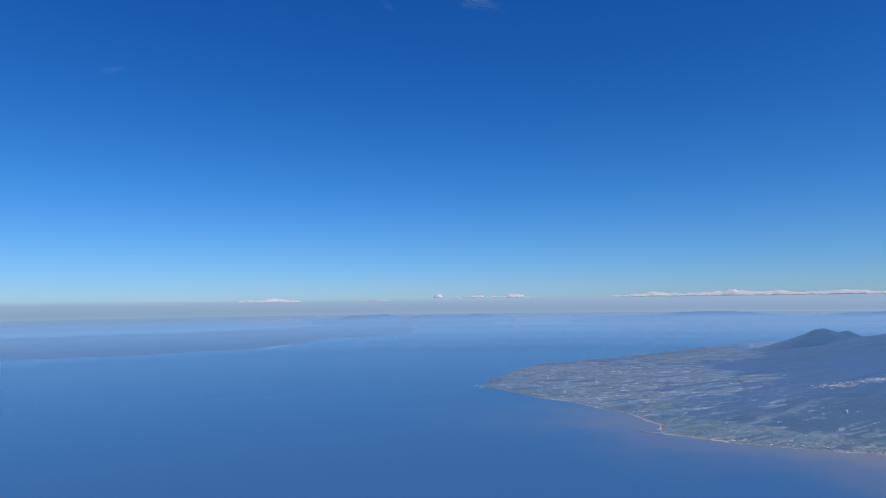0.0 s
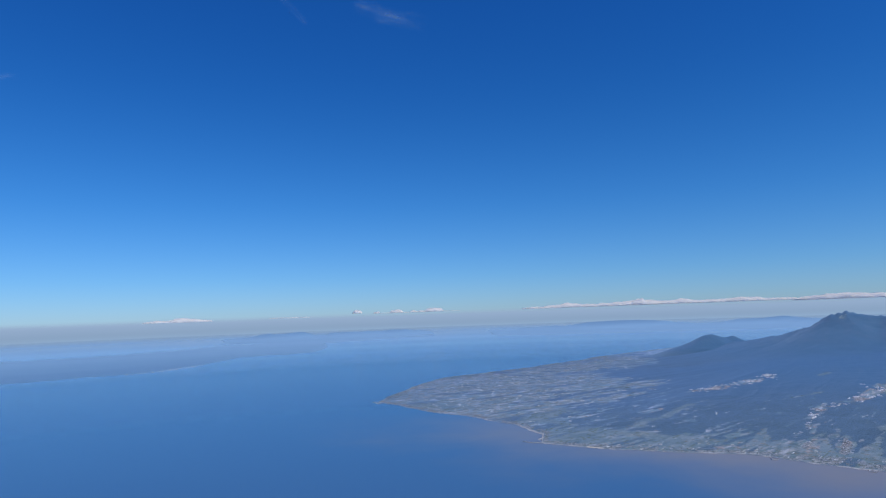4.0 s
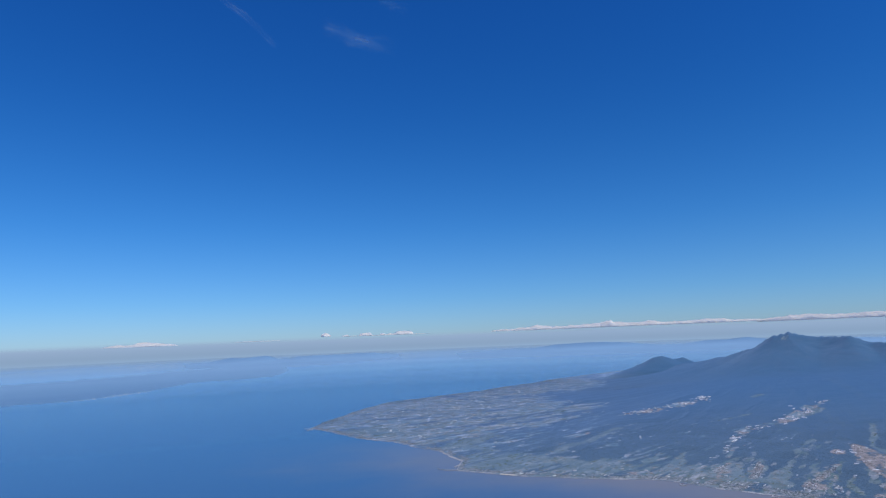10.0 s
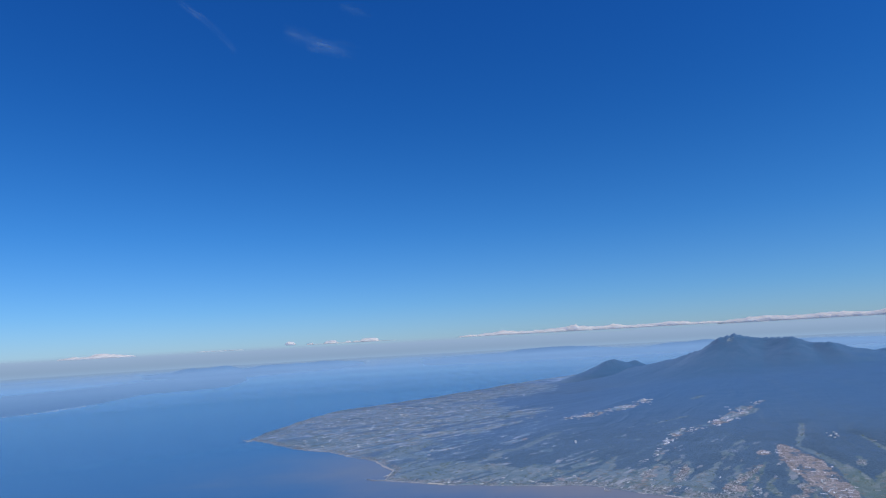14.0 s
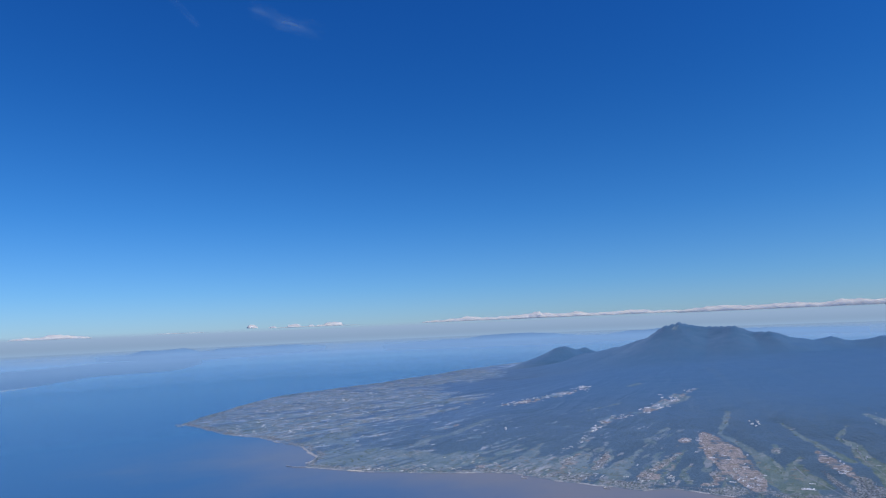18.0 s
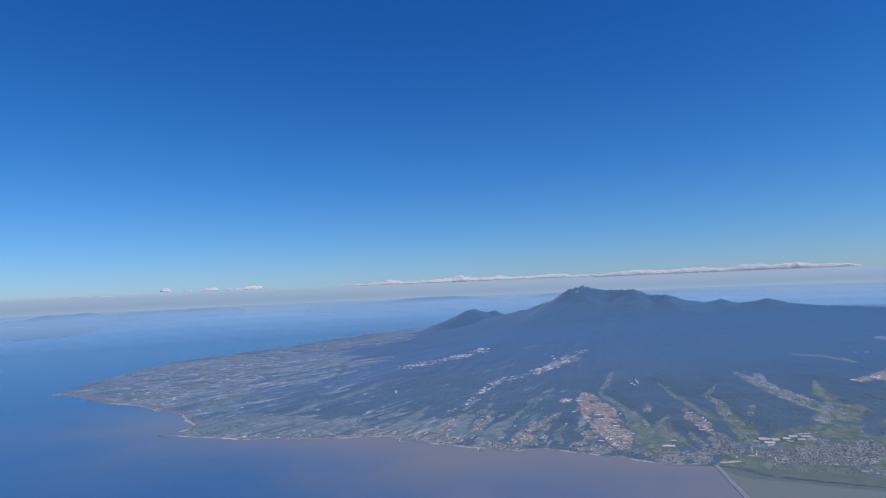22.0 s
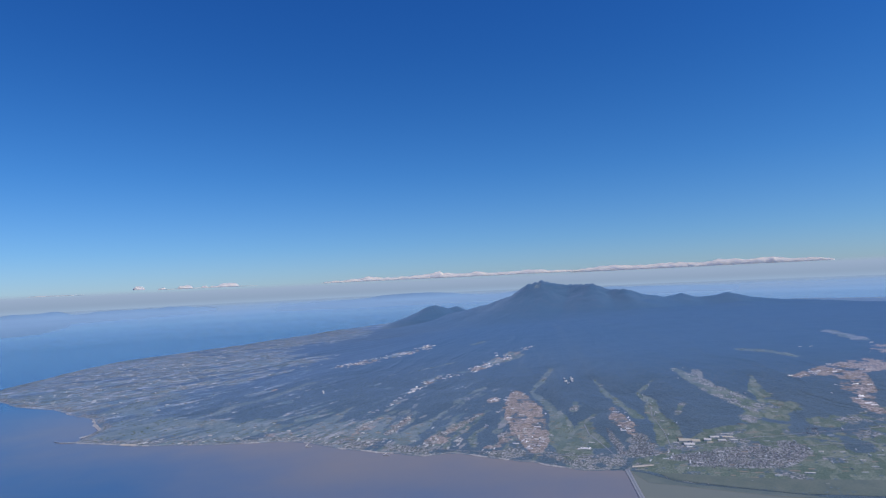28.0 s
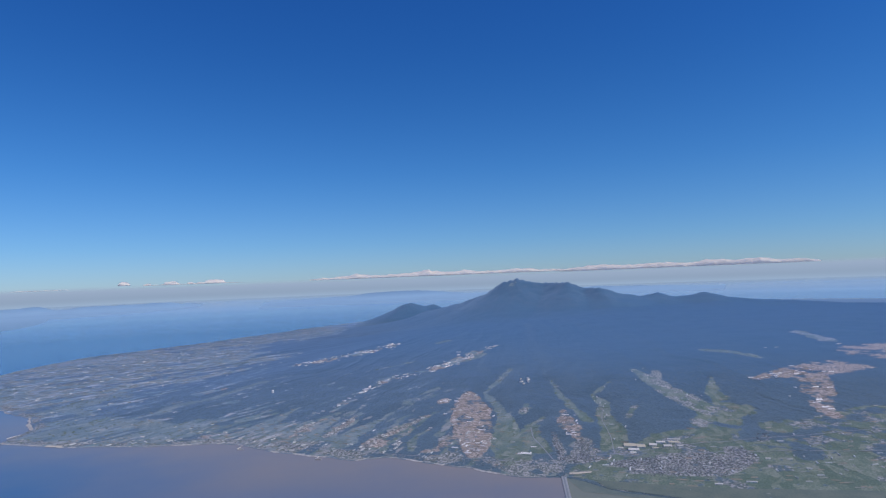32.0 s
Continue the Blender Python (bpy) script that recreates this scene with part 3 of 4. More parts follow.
gz = height(gx, gy)
gz[:, -2], gz[:, -1] = 0.12, -0.6
i0 = np.arange(NT)[:, None] * NU + np.arange(NU - 1)[None, :]
i1 = ((np.arange(NT)[:, None] + 1) % NT) * NU + np.arange(NU - 1)[None, :]
quads = np.stack([i0, i0 + 1, i1 + 1, i1], -1).reshape(-1, 4)
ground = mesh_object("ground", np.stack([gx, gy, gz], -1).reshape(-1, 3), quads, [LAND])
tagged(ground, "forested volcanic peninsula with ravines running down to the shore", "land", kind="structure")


_th0, _dth = th_a[0], th_a[1] - th_a[0]


def ground_z(x, y):
    """The height of the ground sheet itself, on its fine side."""
    x, y = np.asarray(x, float), np.asarray(y, float)
    th = np.mod(np.arctan2(y - CY, x - CX) - _th0, 2 * math.pi)
    a = np.clip(th / _dth, 0, len(th_a) - 1.001)
    i = a.astype(int)
    a = a - i
    u = np.hypot(x - CX, y - CY) / coast(np.mod(th + _th0 + math.pi, 2 * math.pi) - math.pi)
    b = np.clip(np.interp(u, U, np.arange(NU)), 0, NU - 1.001)
    j = b.astype(int)
    b = b - j
    return (gz[i, j] * (1 - a) + gz[i + 1, j] * a) * (1 - b) + (gz[i, j + 1] * (1 - a) + gz[i + 1, j + 1] * a) * b


# the land-cover map: rice, vegetables, soil
g_in, g_p, g_k, g_l = zone(gx, gy)
wobble = 2.2 * (fbm(gx / 8, gy / 8, 91, 4) - 0.5) * 2


ragged = wobble + 9.0 * (fbm(gx / 24, gy / 24, 93, 3) - 0.5)


def soft(lines, w=2.5, edge_=wobble):
    return smooth(w, -w, np.min([near_line(gx, gy, q) for q in lines], 0) + edge_)


g_th, g_r = np.arctan2(gy - CY, gx - CX), np.hypot(gx - CX, gy - CY)
f_th, f_r = np.mod(np.arctan2(gy - FY, gx - FX), 2 * math.pi), np.hypot(gx - FX, gy - FY)
dash = 0.52 * smooth(0.60, 0.72, fbm(f_th * 170, f_r / 15, 53, 2)) * smooth(270, 150, g_in) * smooth(480, 430, gx) * smooth(0, 40, g_in)
copse = soft(PLAIN, 7, ragged) * smooth(0.57, 0.61, fbm(gx / 10, gy / 10, 97, 3)) * smooth(455, 490, gx)
land = smooth(0.0, 1.0, g_in) * (1 - soft(ISLANDS, 1.6, ragged)) * (1 - 0.9 * copse)
rice = (1 - 0.75 * soft(TOWN, 2)) * np.maximum.reduce([soft(VALLEYS, 2), soft(PLAIN, 5, ragged), soft(MEADOW), 0.76 * soft(DULL, 6), 0.8 * soft(GREYS[:7], 3), (0.74 - 0.19 * g_l) * g_p * (g_k == 1)]) * land
# farmland alternates with strips of wood that run down the old lava fans
arc = f_th * 560
weave = np.where(g_l > 0.5, 0.40 * fbm(f_r / 120 + 3.7, arc / 20, 37, 3) + 0.60 * fbm(f_r / 30, arc / 8.5, 39, 3), 0.35 * fbm(f_r / 90, arc / 11, 36, 3) + 0.40 * fbm(f_r / 42, arc / 4.2, 38, 3) + 0.25 * fbm(f_r / 8, arc / 2.6, 40, 2))
fan = smooth(0.40, 0.60, g_r / coast(g_th) + 0.10 * (fbm(gx / 45, gy / 45, 47, 3) - 0.5)) * smooth(75, 140, np.hypot(gx - 700, gy - 890))
farm = np.maximum((0.36 + 0.20 * g_p) * fan * g_l, 0.26 * g_p * (1 - g_l)) + 0.30 * (1 - g_l) * smooth(230, 40, g_in) * smooth(470, 380, gx)
farm = 0.78 * smooth(0.85, 0.91, 0.9 * weave + farm) * (1 - soft(PLAIN, 7))
line_land = 0.64 * soft([LINE_A, LINE_B], 2.5) * smooth(0.40, 0.54, fbm(gx / 13, gy / 13, 57, 2))
farms = 0.74 * soft(FARMS, 2, ragged * 0.5) * smooth(0.38, 0.46, fbm(f_r / 9, arc / 3, 87, 3))
veg = np.maximum.reduce([farm, line_land, dash, farms]) * land
soil = soft(BROWN, 2) * (0.45 + 0.6 * smooth(0.35, 0.55, fbm(gx / 7, gy / 7, 67, 3) + 0.02 * smooth(540, 560, gx))) * (1 - 0.38 * smooth(540, 560, gx)) * land
soil = np.maximum(soil, 0.62 * soft(FARMS, 2) * smooth(0.54, 0.62, fbm(gx / 4, gy / 4, 89, 2)) * land)
soil = np.maximum(soil, 0.66 * soft([LINE_A[2:], LINE_B], 2) * smooth(0.50, 0.60, fbm(gx / 6, gy / 6, 85, 2)) * land)
soil = np.maximum(soil, 0.62 * soft(TOWN[4:8] + GREYS[7:], 3) * smooth(0.46, 0.58, fbm(gx / 5, gy / 5, 83, 3)) * land)
veg = np.maximum(veg, 0.50 * np.exp(-((gx - 736) ** 2 + (gy - 684) ** 2) / 100))
built = np.maximum(0.95 * soft(TOWN, 2), 0.80 * soft(GREYS, 3) * smooth(0.42, 0.56, fbm(gx / 6, gy / 6, 73, 3))) * land
built = np.maximum(built, (0.62 + 0.1 * smooth(300, 330, gx)) * smooth(13 + 26 * smooth(300, 330, gx), 4, g_in) * smooth(0.36, 0.50, fbm(gx / 12, gy / 12, 65, 3)) * (1 - soft(PLAIN, 7)) * land)
patchy = soft(PLAIN, 7) * smooth(0.50, 0.62, fbm(gx / 9, gy / 9, 69, 3)) * land
rice, built = rice * (1 - 0.6 * patchy), np.maximum(built, 0.55 * patchy)
rgba = np.stack([rice, veg, soil, built], -1).astype(np.float32)
layer = ground.data.attributes.new("cover", "FLOAT_COLOR", "POINT")
layer.data.foreach_set("color", rgba.ravel())
# distance down the slope and along it, which the strips of farmland follow
run_xyz = np.stack([f_r, arc, 0 * f_r], -1).astype(np.float32)
layer = ground.data.attributes.new("downhill", "FLOAT_VECTOR", "POINT")
layer.data.foreach_set("vector", run_xyz.ravel())

bare = np.maximum.reduce([rice, veg, soil, built])


def cover_at(x, y):
    """How far the land is cleared at a place, from the nearest point of the ground sheet."""
    th = np.mod(np.arctan2(y - CY, x - CX) - _th0, 2 * math.pi)
    i = np.clip(np.rint(th / _dth), 0, len(th_a) - 1).astype(int)
    u = np.hypot(x - CX, y - CY) / coast(np.mod(th + _th0 + math.pi, 2 * math.pi) - math.pi)
    return bare[i, np.clip(np.rint(np.interp(u, U, np.arange(NU))), 0, NU - 1).astype(int)]


rng = np.random.RandomState(5)
px, py = [], []
rs = np.arange(150, 720, 3.4)
for r in rs:
    n_t = int(math.radians(175) * r / 1.5)
    th = math.radians(110) + np.arange(n_t) / n_t * math.radians(175) + rng.rand() * 0.01
    px.append(CX + (r + rng.uniform(-1.6, 1.6, n_t)) * np.cos(th)), py.append(CY + (r + rng.uniform(-1.6, 1.6, n_t)) * np.sin(th))
px, py = np.concatenate(px), np.concatenate(py)
inland, prob, kind, lobe = zone(px, py)
keep = inland > 1.5
px, py, inland, prob, kind, lobe = (q[keep] for q in (px, py, inland, prob, kind, lobe))
edge = 2.5 * (fbm(px / 6, py / 6, 91, 2) - 0.5) * 2
qx, qy = px + edge, py + edge
in_valley, in_brown, in_a, in_b = inside(qx, qy, VALLEYS), inside(qx, qy, BROWN), inside(qx, qy, [LINE_A]), inside(qx, qy, [LINE_B])
in_meadow, in_plain, in_town = inside(qx, qy, MEADOW), inside(qx, qy, PLAIN), inside(qx, qy, TOWN)
dice = rng.rand(len(px))
for mask, p, k in ((in_plain, 0.9, 1), (in_town, 0.35, 2), (in_valley, 0.95, 1), (in_meadow, 0.95, 1), (in_a, 0.75, 2), (in_b, 0.75, 2), (in_brown, 0.92, 3)):
    prob, kind = np.where(mask, p, prob), np.where(mask, k, kind)
kind = np.where((in_a | in_b) & (rng.rand(len(px)) < 0.4), 3, kind)
kind = np.where((kind == 2) & (lobe < 0.5) & (rng.rand(len(px)) < 0.12), 3, kind)
flat_plot = (in_plain | in_valley) & (rng.rand(len(px)) < 0.28)
kind = np.where(flat_plot, rng.choice([2, 2, 3], len(px)), kind)
sel = (dice < prob * (1 - inside(qx, qy, ISLANDS))) & (dice < prob * np.where(kind == 1, 0.22, 0.5)) & (cover_at(px, py) > 0.35)
fx, fy, fk = px[sel], py[sel], kind[sel]
fa = np.arctan2(fy - FY, fx - FX) + rng.normal(0, 0.05, len(fx))
fl, fw = rng.uniform(0.8, 1.9, len(fx)), rng.uniform(0.25, 0.55, len(fx))
fl = np.where(lobe[sel] > 0.5, fl * 1.7, fl)
across = (fk == 3) | flat_plot[sel] | ((lobe[sel] < 0.5) & (rng.rand(len(fx)) < 0.5))
fa = np.where(across, fa + math.pi / 2, fa)
SA, SB = np.meshgrid(np.linspace(-1, 1, 4), np.linspace(-1, 1, 2), indexing="ij")
SA, SB = SA.ravel(), SB.ravel()
vx = fx[:, None] + np.cos(fa)[:, None] * SA * fl[:, None] - np.sin(fa)[:, None] * SB * fw[:, None]
vy = fy[:, None] + np.sin(fa)[:, None] * SA * fl[:, None] + np.cos(fa)[:, None] * SB * fw[:, None]
vz = ground_z(vx, vy) + 0.05 + 0.04 * rng.rand(len(fx))[:, None]
CELL = np.array([[0, 2, 3, 1], [2, 4, 5, 3], [4, 6, 7, 5]])
FIELD_MATS = {1: RICE, 2: PASTURE, 3: SOIL}
near = (fx > 330) & (fx < 480) & (fy < 330)
order = np.where(near)[0]
single = set(order[np.argsort(fy[order])][:290].tolist())
for k, title in ((1, "rice fields"), (2, "vegetable fields"), (3, "ploughed fields")):
    ids = np.array([q for q in np.where(fk == k)[0] if q not in single])
    vs = np.stack([vx[ids], vy[ids], vz[ids]], -1).reshape(-1, 3)
    fs = (CELL[None] + 8 * np.arange(len(ids))[:, None, None]).reshape(-1, 4)
    tagged(mesh_object("field_patchwork", vs, fs, [FIELD_MATS[k]], ground), "patchwork of small " + title, kind="stuff")
for q in sorted(single):
    mesh_object("field", np.stack([vx[q], vy[q], vz[q]], -1), CELL, [FIELD_MATS[int(fk[q])]], ground)

# ---- houses ----
def houses(name, x, y, size, mats, label, long=1.4, turns=(0, math.pi / 2)):
    n = len(x)
    a = np.arctan2(y - FY, x - FX) + rng.choice(turns, n) + rng.normal(0, 0.15, n)
    s = size * rng.uniform(0.7, 1.3, n)
    bx, by = np.array([-1, 1, 1, -1, -1, 1, 1, -1, -1, 1.0]) * 0.5 * long, np.array([-1, -1, 1, 1, -1, -1, 1, 1, 0, 0.0]) * 0.5
    bz = np.array([-0.3, -0.3, -0.3, -0.3, 0.32, 0.32, 0.32, 0.32, 0.55, 0.55])
    X = x[:, None] + s[:, None] * (np.cos(a)[:, None] * bx - np.sin(a)[:, None] * by)
    Y = y[:, None] + s[:, None] * (np.sin(a)[:, None] * bx + np.cos(a)[:, None] * by)
    Z = (ground_z(x, y) + 0.02)[:, None] + s[:, None] * bz
    F = np.array([[0, 1, 5, 4], [1, 2, 6, 5], [2, 3, 7, 6], [3, 0, 4, 7], [4, 5, 9, 8], [6, 7, 8, 9], [5, 6, 9, 9], [7, 4, 8, 8]])
    fs = (F[None] + 10 * np.arange(n)[:, None, None]).reshape(-1, 4)
    tri = fs[:, 2] == fs[:, 3]
    verts = np.stack([X, Y, Z], -1).reshape(-1, 3)
    me = bpy.data.meshes.new(name)
    me.from_pydata(verts.tolist(), [], [f[:3] if t else f for f, t in zip(fs.tolist(), tri)])
    for m in mats:
        me.materials.append(m)
    return tagged(new(name, me), label, "houses", kind="stuff")


hx, hy = rng.uniform(150, 640, 60000), rng.uniform(110, 1000, 60000)
h_in, h_p, _, h_lobe = zone(hx, hy)
hp = np.where(h_in > 1, 0.16 * np.exp(-np.abs(h_in - 4) / 5) * smooth(0.35, 0.6, fbm(hx / 16, hy / 16, 63, 2)) + 0.10 * smooth(0.1, 0.7, h_p) * smooth(0.5, 0.62, fbm(hx / 20, hy / 20, 61, 2)), 0)
hp = np.where(cover_at(hx, hy) > 0.3, hp, 0.15 * hp)
hp = np.where(inside(hx, hy, TOWN), 0.9, hp)
hp = np.where(inside(hx, hy, VALLEYS + PLAIN) & ~inside(hx, hy, TOWN), hp * 0.12, hp)
got = rng.rand(len(hx)) < hp
def crowd(line, n, spread=0.55):
    pts = np.array(line, float)
    t = rng.uniform(0, len(pts) - 1, n)
    c = [np.interp(t, np.arange(len(pts)), pts[:, q]) for q in range(3)]
    return c[0] + rng.normal(0, spread, n) * c[2], c[1] + rng.normal(0, spread, n) * c[2]


def roomy(line):
    return sum(math.hypot(b[0] - a[0], b[1] - a[1]) * (a[2] + b[2]) for a, b in zip(line, line[1:]))


extra = [crowd(q, int((1.5 if k < 4 else 0.7) * roomy(q))) for k, q in enumerate(TOWN)]
extra += [crowd([(128, 676, 5), (146, 716, 6), (172, 756, 6), (206, 820, 6), (252, 874, 6), (305, 894, 6), (405, 934, 6), (520, 1002, 6)], 900, 0.5),  crowd([(300, 332, 4), (322, 300, 5), (345, 268, 5), (372, 232, 5), (392, 206, 5)], 420),
         crowd([(212, 400, 4), (236, 378, 6), (262, 360, 5), (296, 338, 4)], 320), crowd([(130, 672, 4), (160, 600, 6), (190, 550, 6), (212, 490, 4)], 420),
         crowd(GREYS[7], 50), crowd([(388, 246, 3), (379, 232, 3)], 90), crowd(BROWN[1], 40), crowd([(600, 215, 16), (660, 235, 18)], 120)]
hx2, hy2 = np.r_[hx[got], np.concatenate([e[0] for e in extra])], np.r_[hy[got], np.concatenate([e[1] for e in extra])]
far_in = zone(hx2, hy2)[0] > 0.8
hx2, hy2 = hx2[far_in], hy2[far_in]
houses("village_houses", hx2, hy2, 0.31, [ROOF], "small village houses with grey and pale roofs")

# ---- distance: haze bank, far shores ----
def haze_bank(radius, low, high, most):
    """A glowing cylinder that paints haze round the place far out: thin at the sea, thickest at its top, where it ends
    softly.
    """
    m = bpy.data.materials.new("haze")
    m.use_nodes = True
    n, l = m.node_tree.nodes, m.node_tree.links
    n.remove(n["Principled BSDF"])
    out = n["Material Output"]
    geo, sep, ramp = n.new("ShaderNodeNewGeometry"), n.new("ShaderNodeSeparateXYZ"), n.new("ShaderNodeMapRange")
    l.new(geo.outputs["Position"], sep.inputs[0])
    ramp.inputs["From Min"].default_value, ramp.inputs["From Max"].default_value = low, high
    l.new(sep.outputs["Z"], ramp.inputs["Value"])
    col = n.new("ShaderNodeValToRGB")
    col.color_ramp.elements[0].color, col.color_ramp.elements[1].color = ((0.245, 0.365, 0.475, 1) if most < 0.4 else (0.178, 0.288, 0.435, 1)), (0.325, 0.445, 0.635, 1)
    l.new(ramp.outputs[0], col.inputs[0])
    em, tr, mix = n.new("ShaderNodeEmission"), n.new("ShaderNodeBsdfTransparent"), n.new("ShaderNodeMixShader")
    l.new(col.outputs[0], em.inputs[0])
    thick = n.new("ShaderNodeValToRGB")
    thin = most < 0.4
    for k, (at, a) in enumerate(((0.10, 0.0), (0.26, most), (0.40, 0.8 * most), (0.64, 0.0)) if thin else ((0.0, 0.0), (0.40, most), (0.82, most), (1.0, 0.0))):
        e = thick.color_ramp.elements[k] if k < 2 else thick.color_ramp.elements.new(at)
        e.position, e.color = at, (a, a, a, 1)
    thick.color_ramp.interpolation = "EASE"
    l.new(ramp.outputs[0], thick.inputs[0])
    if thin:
        # thin veils: glow is added and nothing held back, so no shadow falls
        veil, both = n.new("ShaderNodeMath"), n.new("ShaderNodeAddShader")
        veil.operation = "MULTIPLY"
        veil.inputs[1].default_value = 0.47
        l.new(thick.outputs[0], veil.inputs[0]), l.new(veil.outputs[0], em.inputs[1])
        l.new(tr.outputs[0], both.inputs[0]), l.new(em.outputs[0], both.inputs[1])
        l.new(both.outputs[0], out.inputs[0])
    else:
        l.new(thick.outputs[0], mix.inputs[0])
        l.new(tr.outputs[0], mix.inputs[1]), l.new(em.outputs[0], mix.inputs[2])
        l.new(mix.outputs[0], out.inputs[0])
    n_a = 240
    ang = np.linspace(0, 2 * math.pi, n_a, endpoint=False)
    vs = np.concatenate([np.stack([150 + radius * np.cos(ang), 100 + radius * np.sin(ang), 0 * ang + z], -1) for z in (low, high)])
    fs = np.array([(i, (i + 1) % n_a, n_a + (i + 1) % n_a, n_a + i) for i in range(n_a)])
    return mesh_object("backdrop", vs, fs, [m])


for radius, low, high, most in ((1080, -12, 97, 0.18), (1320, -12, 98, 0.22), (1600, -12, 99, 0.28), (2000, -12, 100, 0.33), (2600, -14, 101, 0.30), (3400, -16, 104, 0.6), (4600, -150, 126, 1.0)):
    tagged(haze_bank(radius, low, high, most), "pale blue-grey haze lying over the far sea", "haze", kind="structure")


def far_land(line, depth, top, seed, label, mat=FAR_LAND):
    """A far shore along a line of places, with low hills that rise behind it."""
    pts = np.array(line, float)
    s = np.r_[0, np.cumsum(np.hypot(*np.diff(pts, axis=0).T))]
    k = np.linspace(0, s[-1], 160)
    bx, by = np.interp(k, s, pts[:, 0]), np.interp(k, s, pts[:, 1])
    nx, ny = bx - 150, by - 0.0
    ln = np.hypot(nx, ny)
    nx, ny = nx / ln, ny / ln
    v = np.linspace(0, 1, 30)
    wob = (fbm(k / 120, 0 * k, seed, 3) - 0.5) * 90
    X = bx[:, None] + nx[:, None] * (v * depth + (1 - v) * wob[:, None])
    Y = by[:, None] + ny[:, None] * (v * depth + (1 - v) * wob[:, None])
    ends = smooth(0, 0.22, k / k[-1]) * smooth(1, 0.78, k / k[-1])
    Z = top * smooth(0.15, 0.85, v)[None] * (0.25 + 1.1 * smooth(0.3, 0.75, fbm(X / 330, Y / 330, seed, 4))) * ends[:, None] + 0.4
    Z[:, 0] = -1
    Z[:, -1] = -1
    n_v = len(v)
    i0 = np.arange(len(k) - 1)[:, None] * n_v + np.arange(n_v - 1)[None]
    fs = np.stack([i0, i0 + 1, i0 + n_v + 1, i0 + n_v], -1).reshape(-1, 4)
    return tagged(mesh_object("far_shore", np.stack([X, Y, Z], -1).reshape(-1, 3), fs, [mat]), label, "far shore", kind="structure")


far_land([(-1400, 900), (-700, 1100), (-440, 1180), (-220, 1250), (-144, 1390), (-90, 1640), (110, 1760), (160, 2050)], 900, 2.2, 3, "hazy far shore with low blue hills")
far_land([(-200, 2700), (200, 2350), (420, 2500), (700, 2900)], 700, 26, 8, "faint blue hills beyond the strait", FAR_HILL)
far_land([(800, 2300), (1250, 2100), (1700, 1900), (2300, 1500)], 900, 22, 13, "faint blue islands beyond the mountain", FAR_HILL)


tq = np.r_[rng.uniform(0.05, 0.38, 70), rng.uniform(0.44, 0.92, 90), rng.uniform(0.58, 0.82, 170)]
tn = len(tq)
tpx = np.interp(tq, [0, 0.35, 0.6, 0.8, 1], [-640, -430, -225, -150, -110]) + rng.normal(-6, 10, tn)
tpy = np.interp(tq, [0, 0.35, 0.6, 0.8, 1], [1150, 1200, 1270, 1400, 1620]) + rng.normal(10, 12, tn)
houses("far_town", tpx, tpy, 1.2, [PALE_ROOF], "pale specks of a town along the far shore", long=2.2)


# ---- clouds ----
def cloud(name, az0, az1, el0, el1, seed, dist=4300, label="", broken=0.0, eye_at=(100, 0, 86)):
    """A long lumpy bank of cumulus between two bearings: a loaf with a flat base and heaped tops."""
    span = radians(az1 - az0) * dist
    n, k = max(24, int(span / 2.2)), 18
    q = np.linspace(0, 1, n)
    ends = np.sin(math.pi * np.clip(q, 0, 1)) ** 0.4
    heap = 0.50 + 0.42 * smooth(0.30, 0.75, fbm(q * span / 260, 0 * q + seed * 3.1, seed, 2)) * (0.4 + 1.2 * fbm(q * span / 46, 0 * q, seed + 9, 4)) + 0.08 * fbm(q * span / 36, 0 * q, seed + 2, 2)
    heap = heap * (1 - broken + broken * smooth(0.40, 0.60, fbm(q * span / 75, 0 * q, seed + 4, 3)))
    tall = math.tan(radians(el1 - el0)) * dist * heap * ends
    v = np.linspace(0, math.pi, k)
    Q, V = np.meshgrid(q, v, indexing="ij")
    lump = 0.86 + 0.28 * fbm(Q * span / 36, V * 1.6 + 7, seed + 5, 3)
    depth = (25 + 45 * ends)[:, None] * np.cos(V) * lump
    up_ = tall[:, None] * np.sin(V) ** 0.8 * lump
    az = np.radians(az0 + (az1 - az0) * Q)
    d = dist - depth
    z = eye_at[2] + math.tan(radians(el0)) * dist + up_
    verts = np.stack([eye_at[0] + d * np.sin(az), eye_at[1] + d * np.cos(az), z], -1).reshape(-1, 3)
    a = (np.arange(n - 1)[:, None] * k + np.arange(k - 1)[None]).ravel()
    quads = np.stack([a, a + 1, a + k + 1, a + k], -1)
    base = np.arange(n - 1) * k
    floor = np.stack([base, base + k, base + 2 * k - 1, base + k - 1], -1)
    return tagged(mesh_object(name, verts, np.concatenate([quads, floor]), [CLOUD]), label, "cloud")


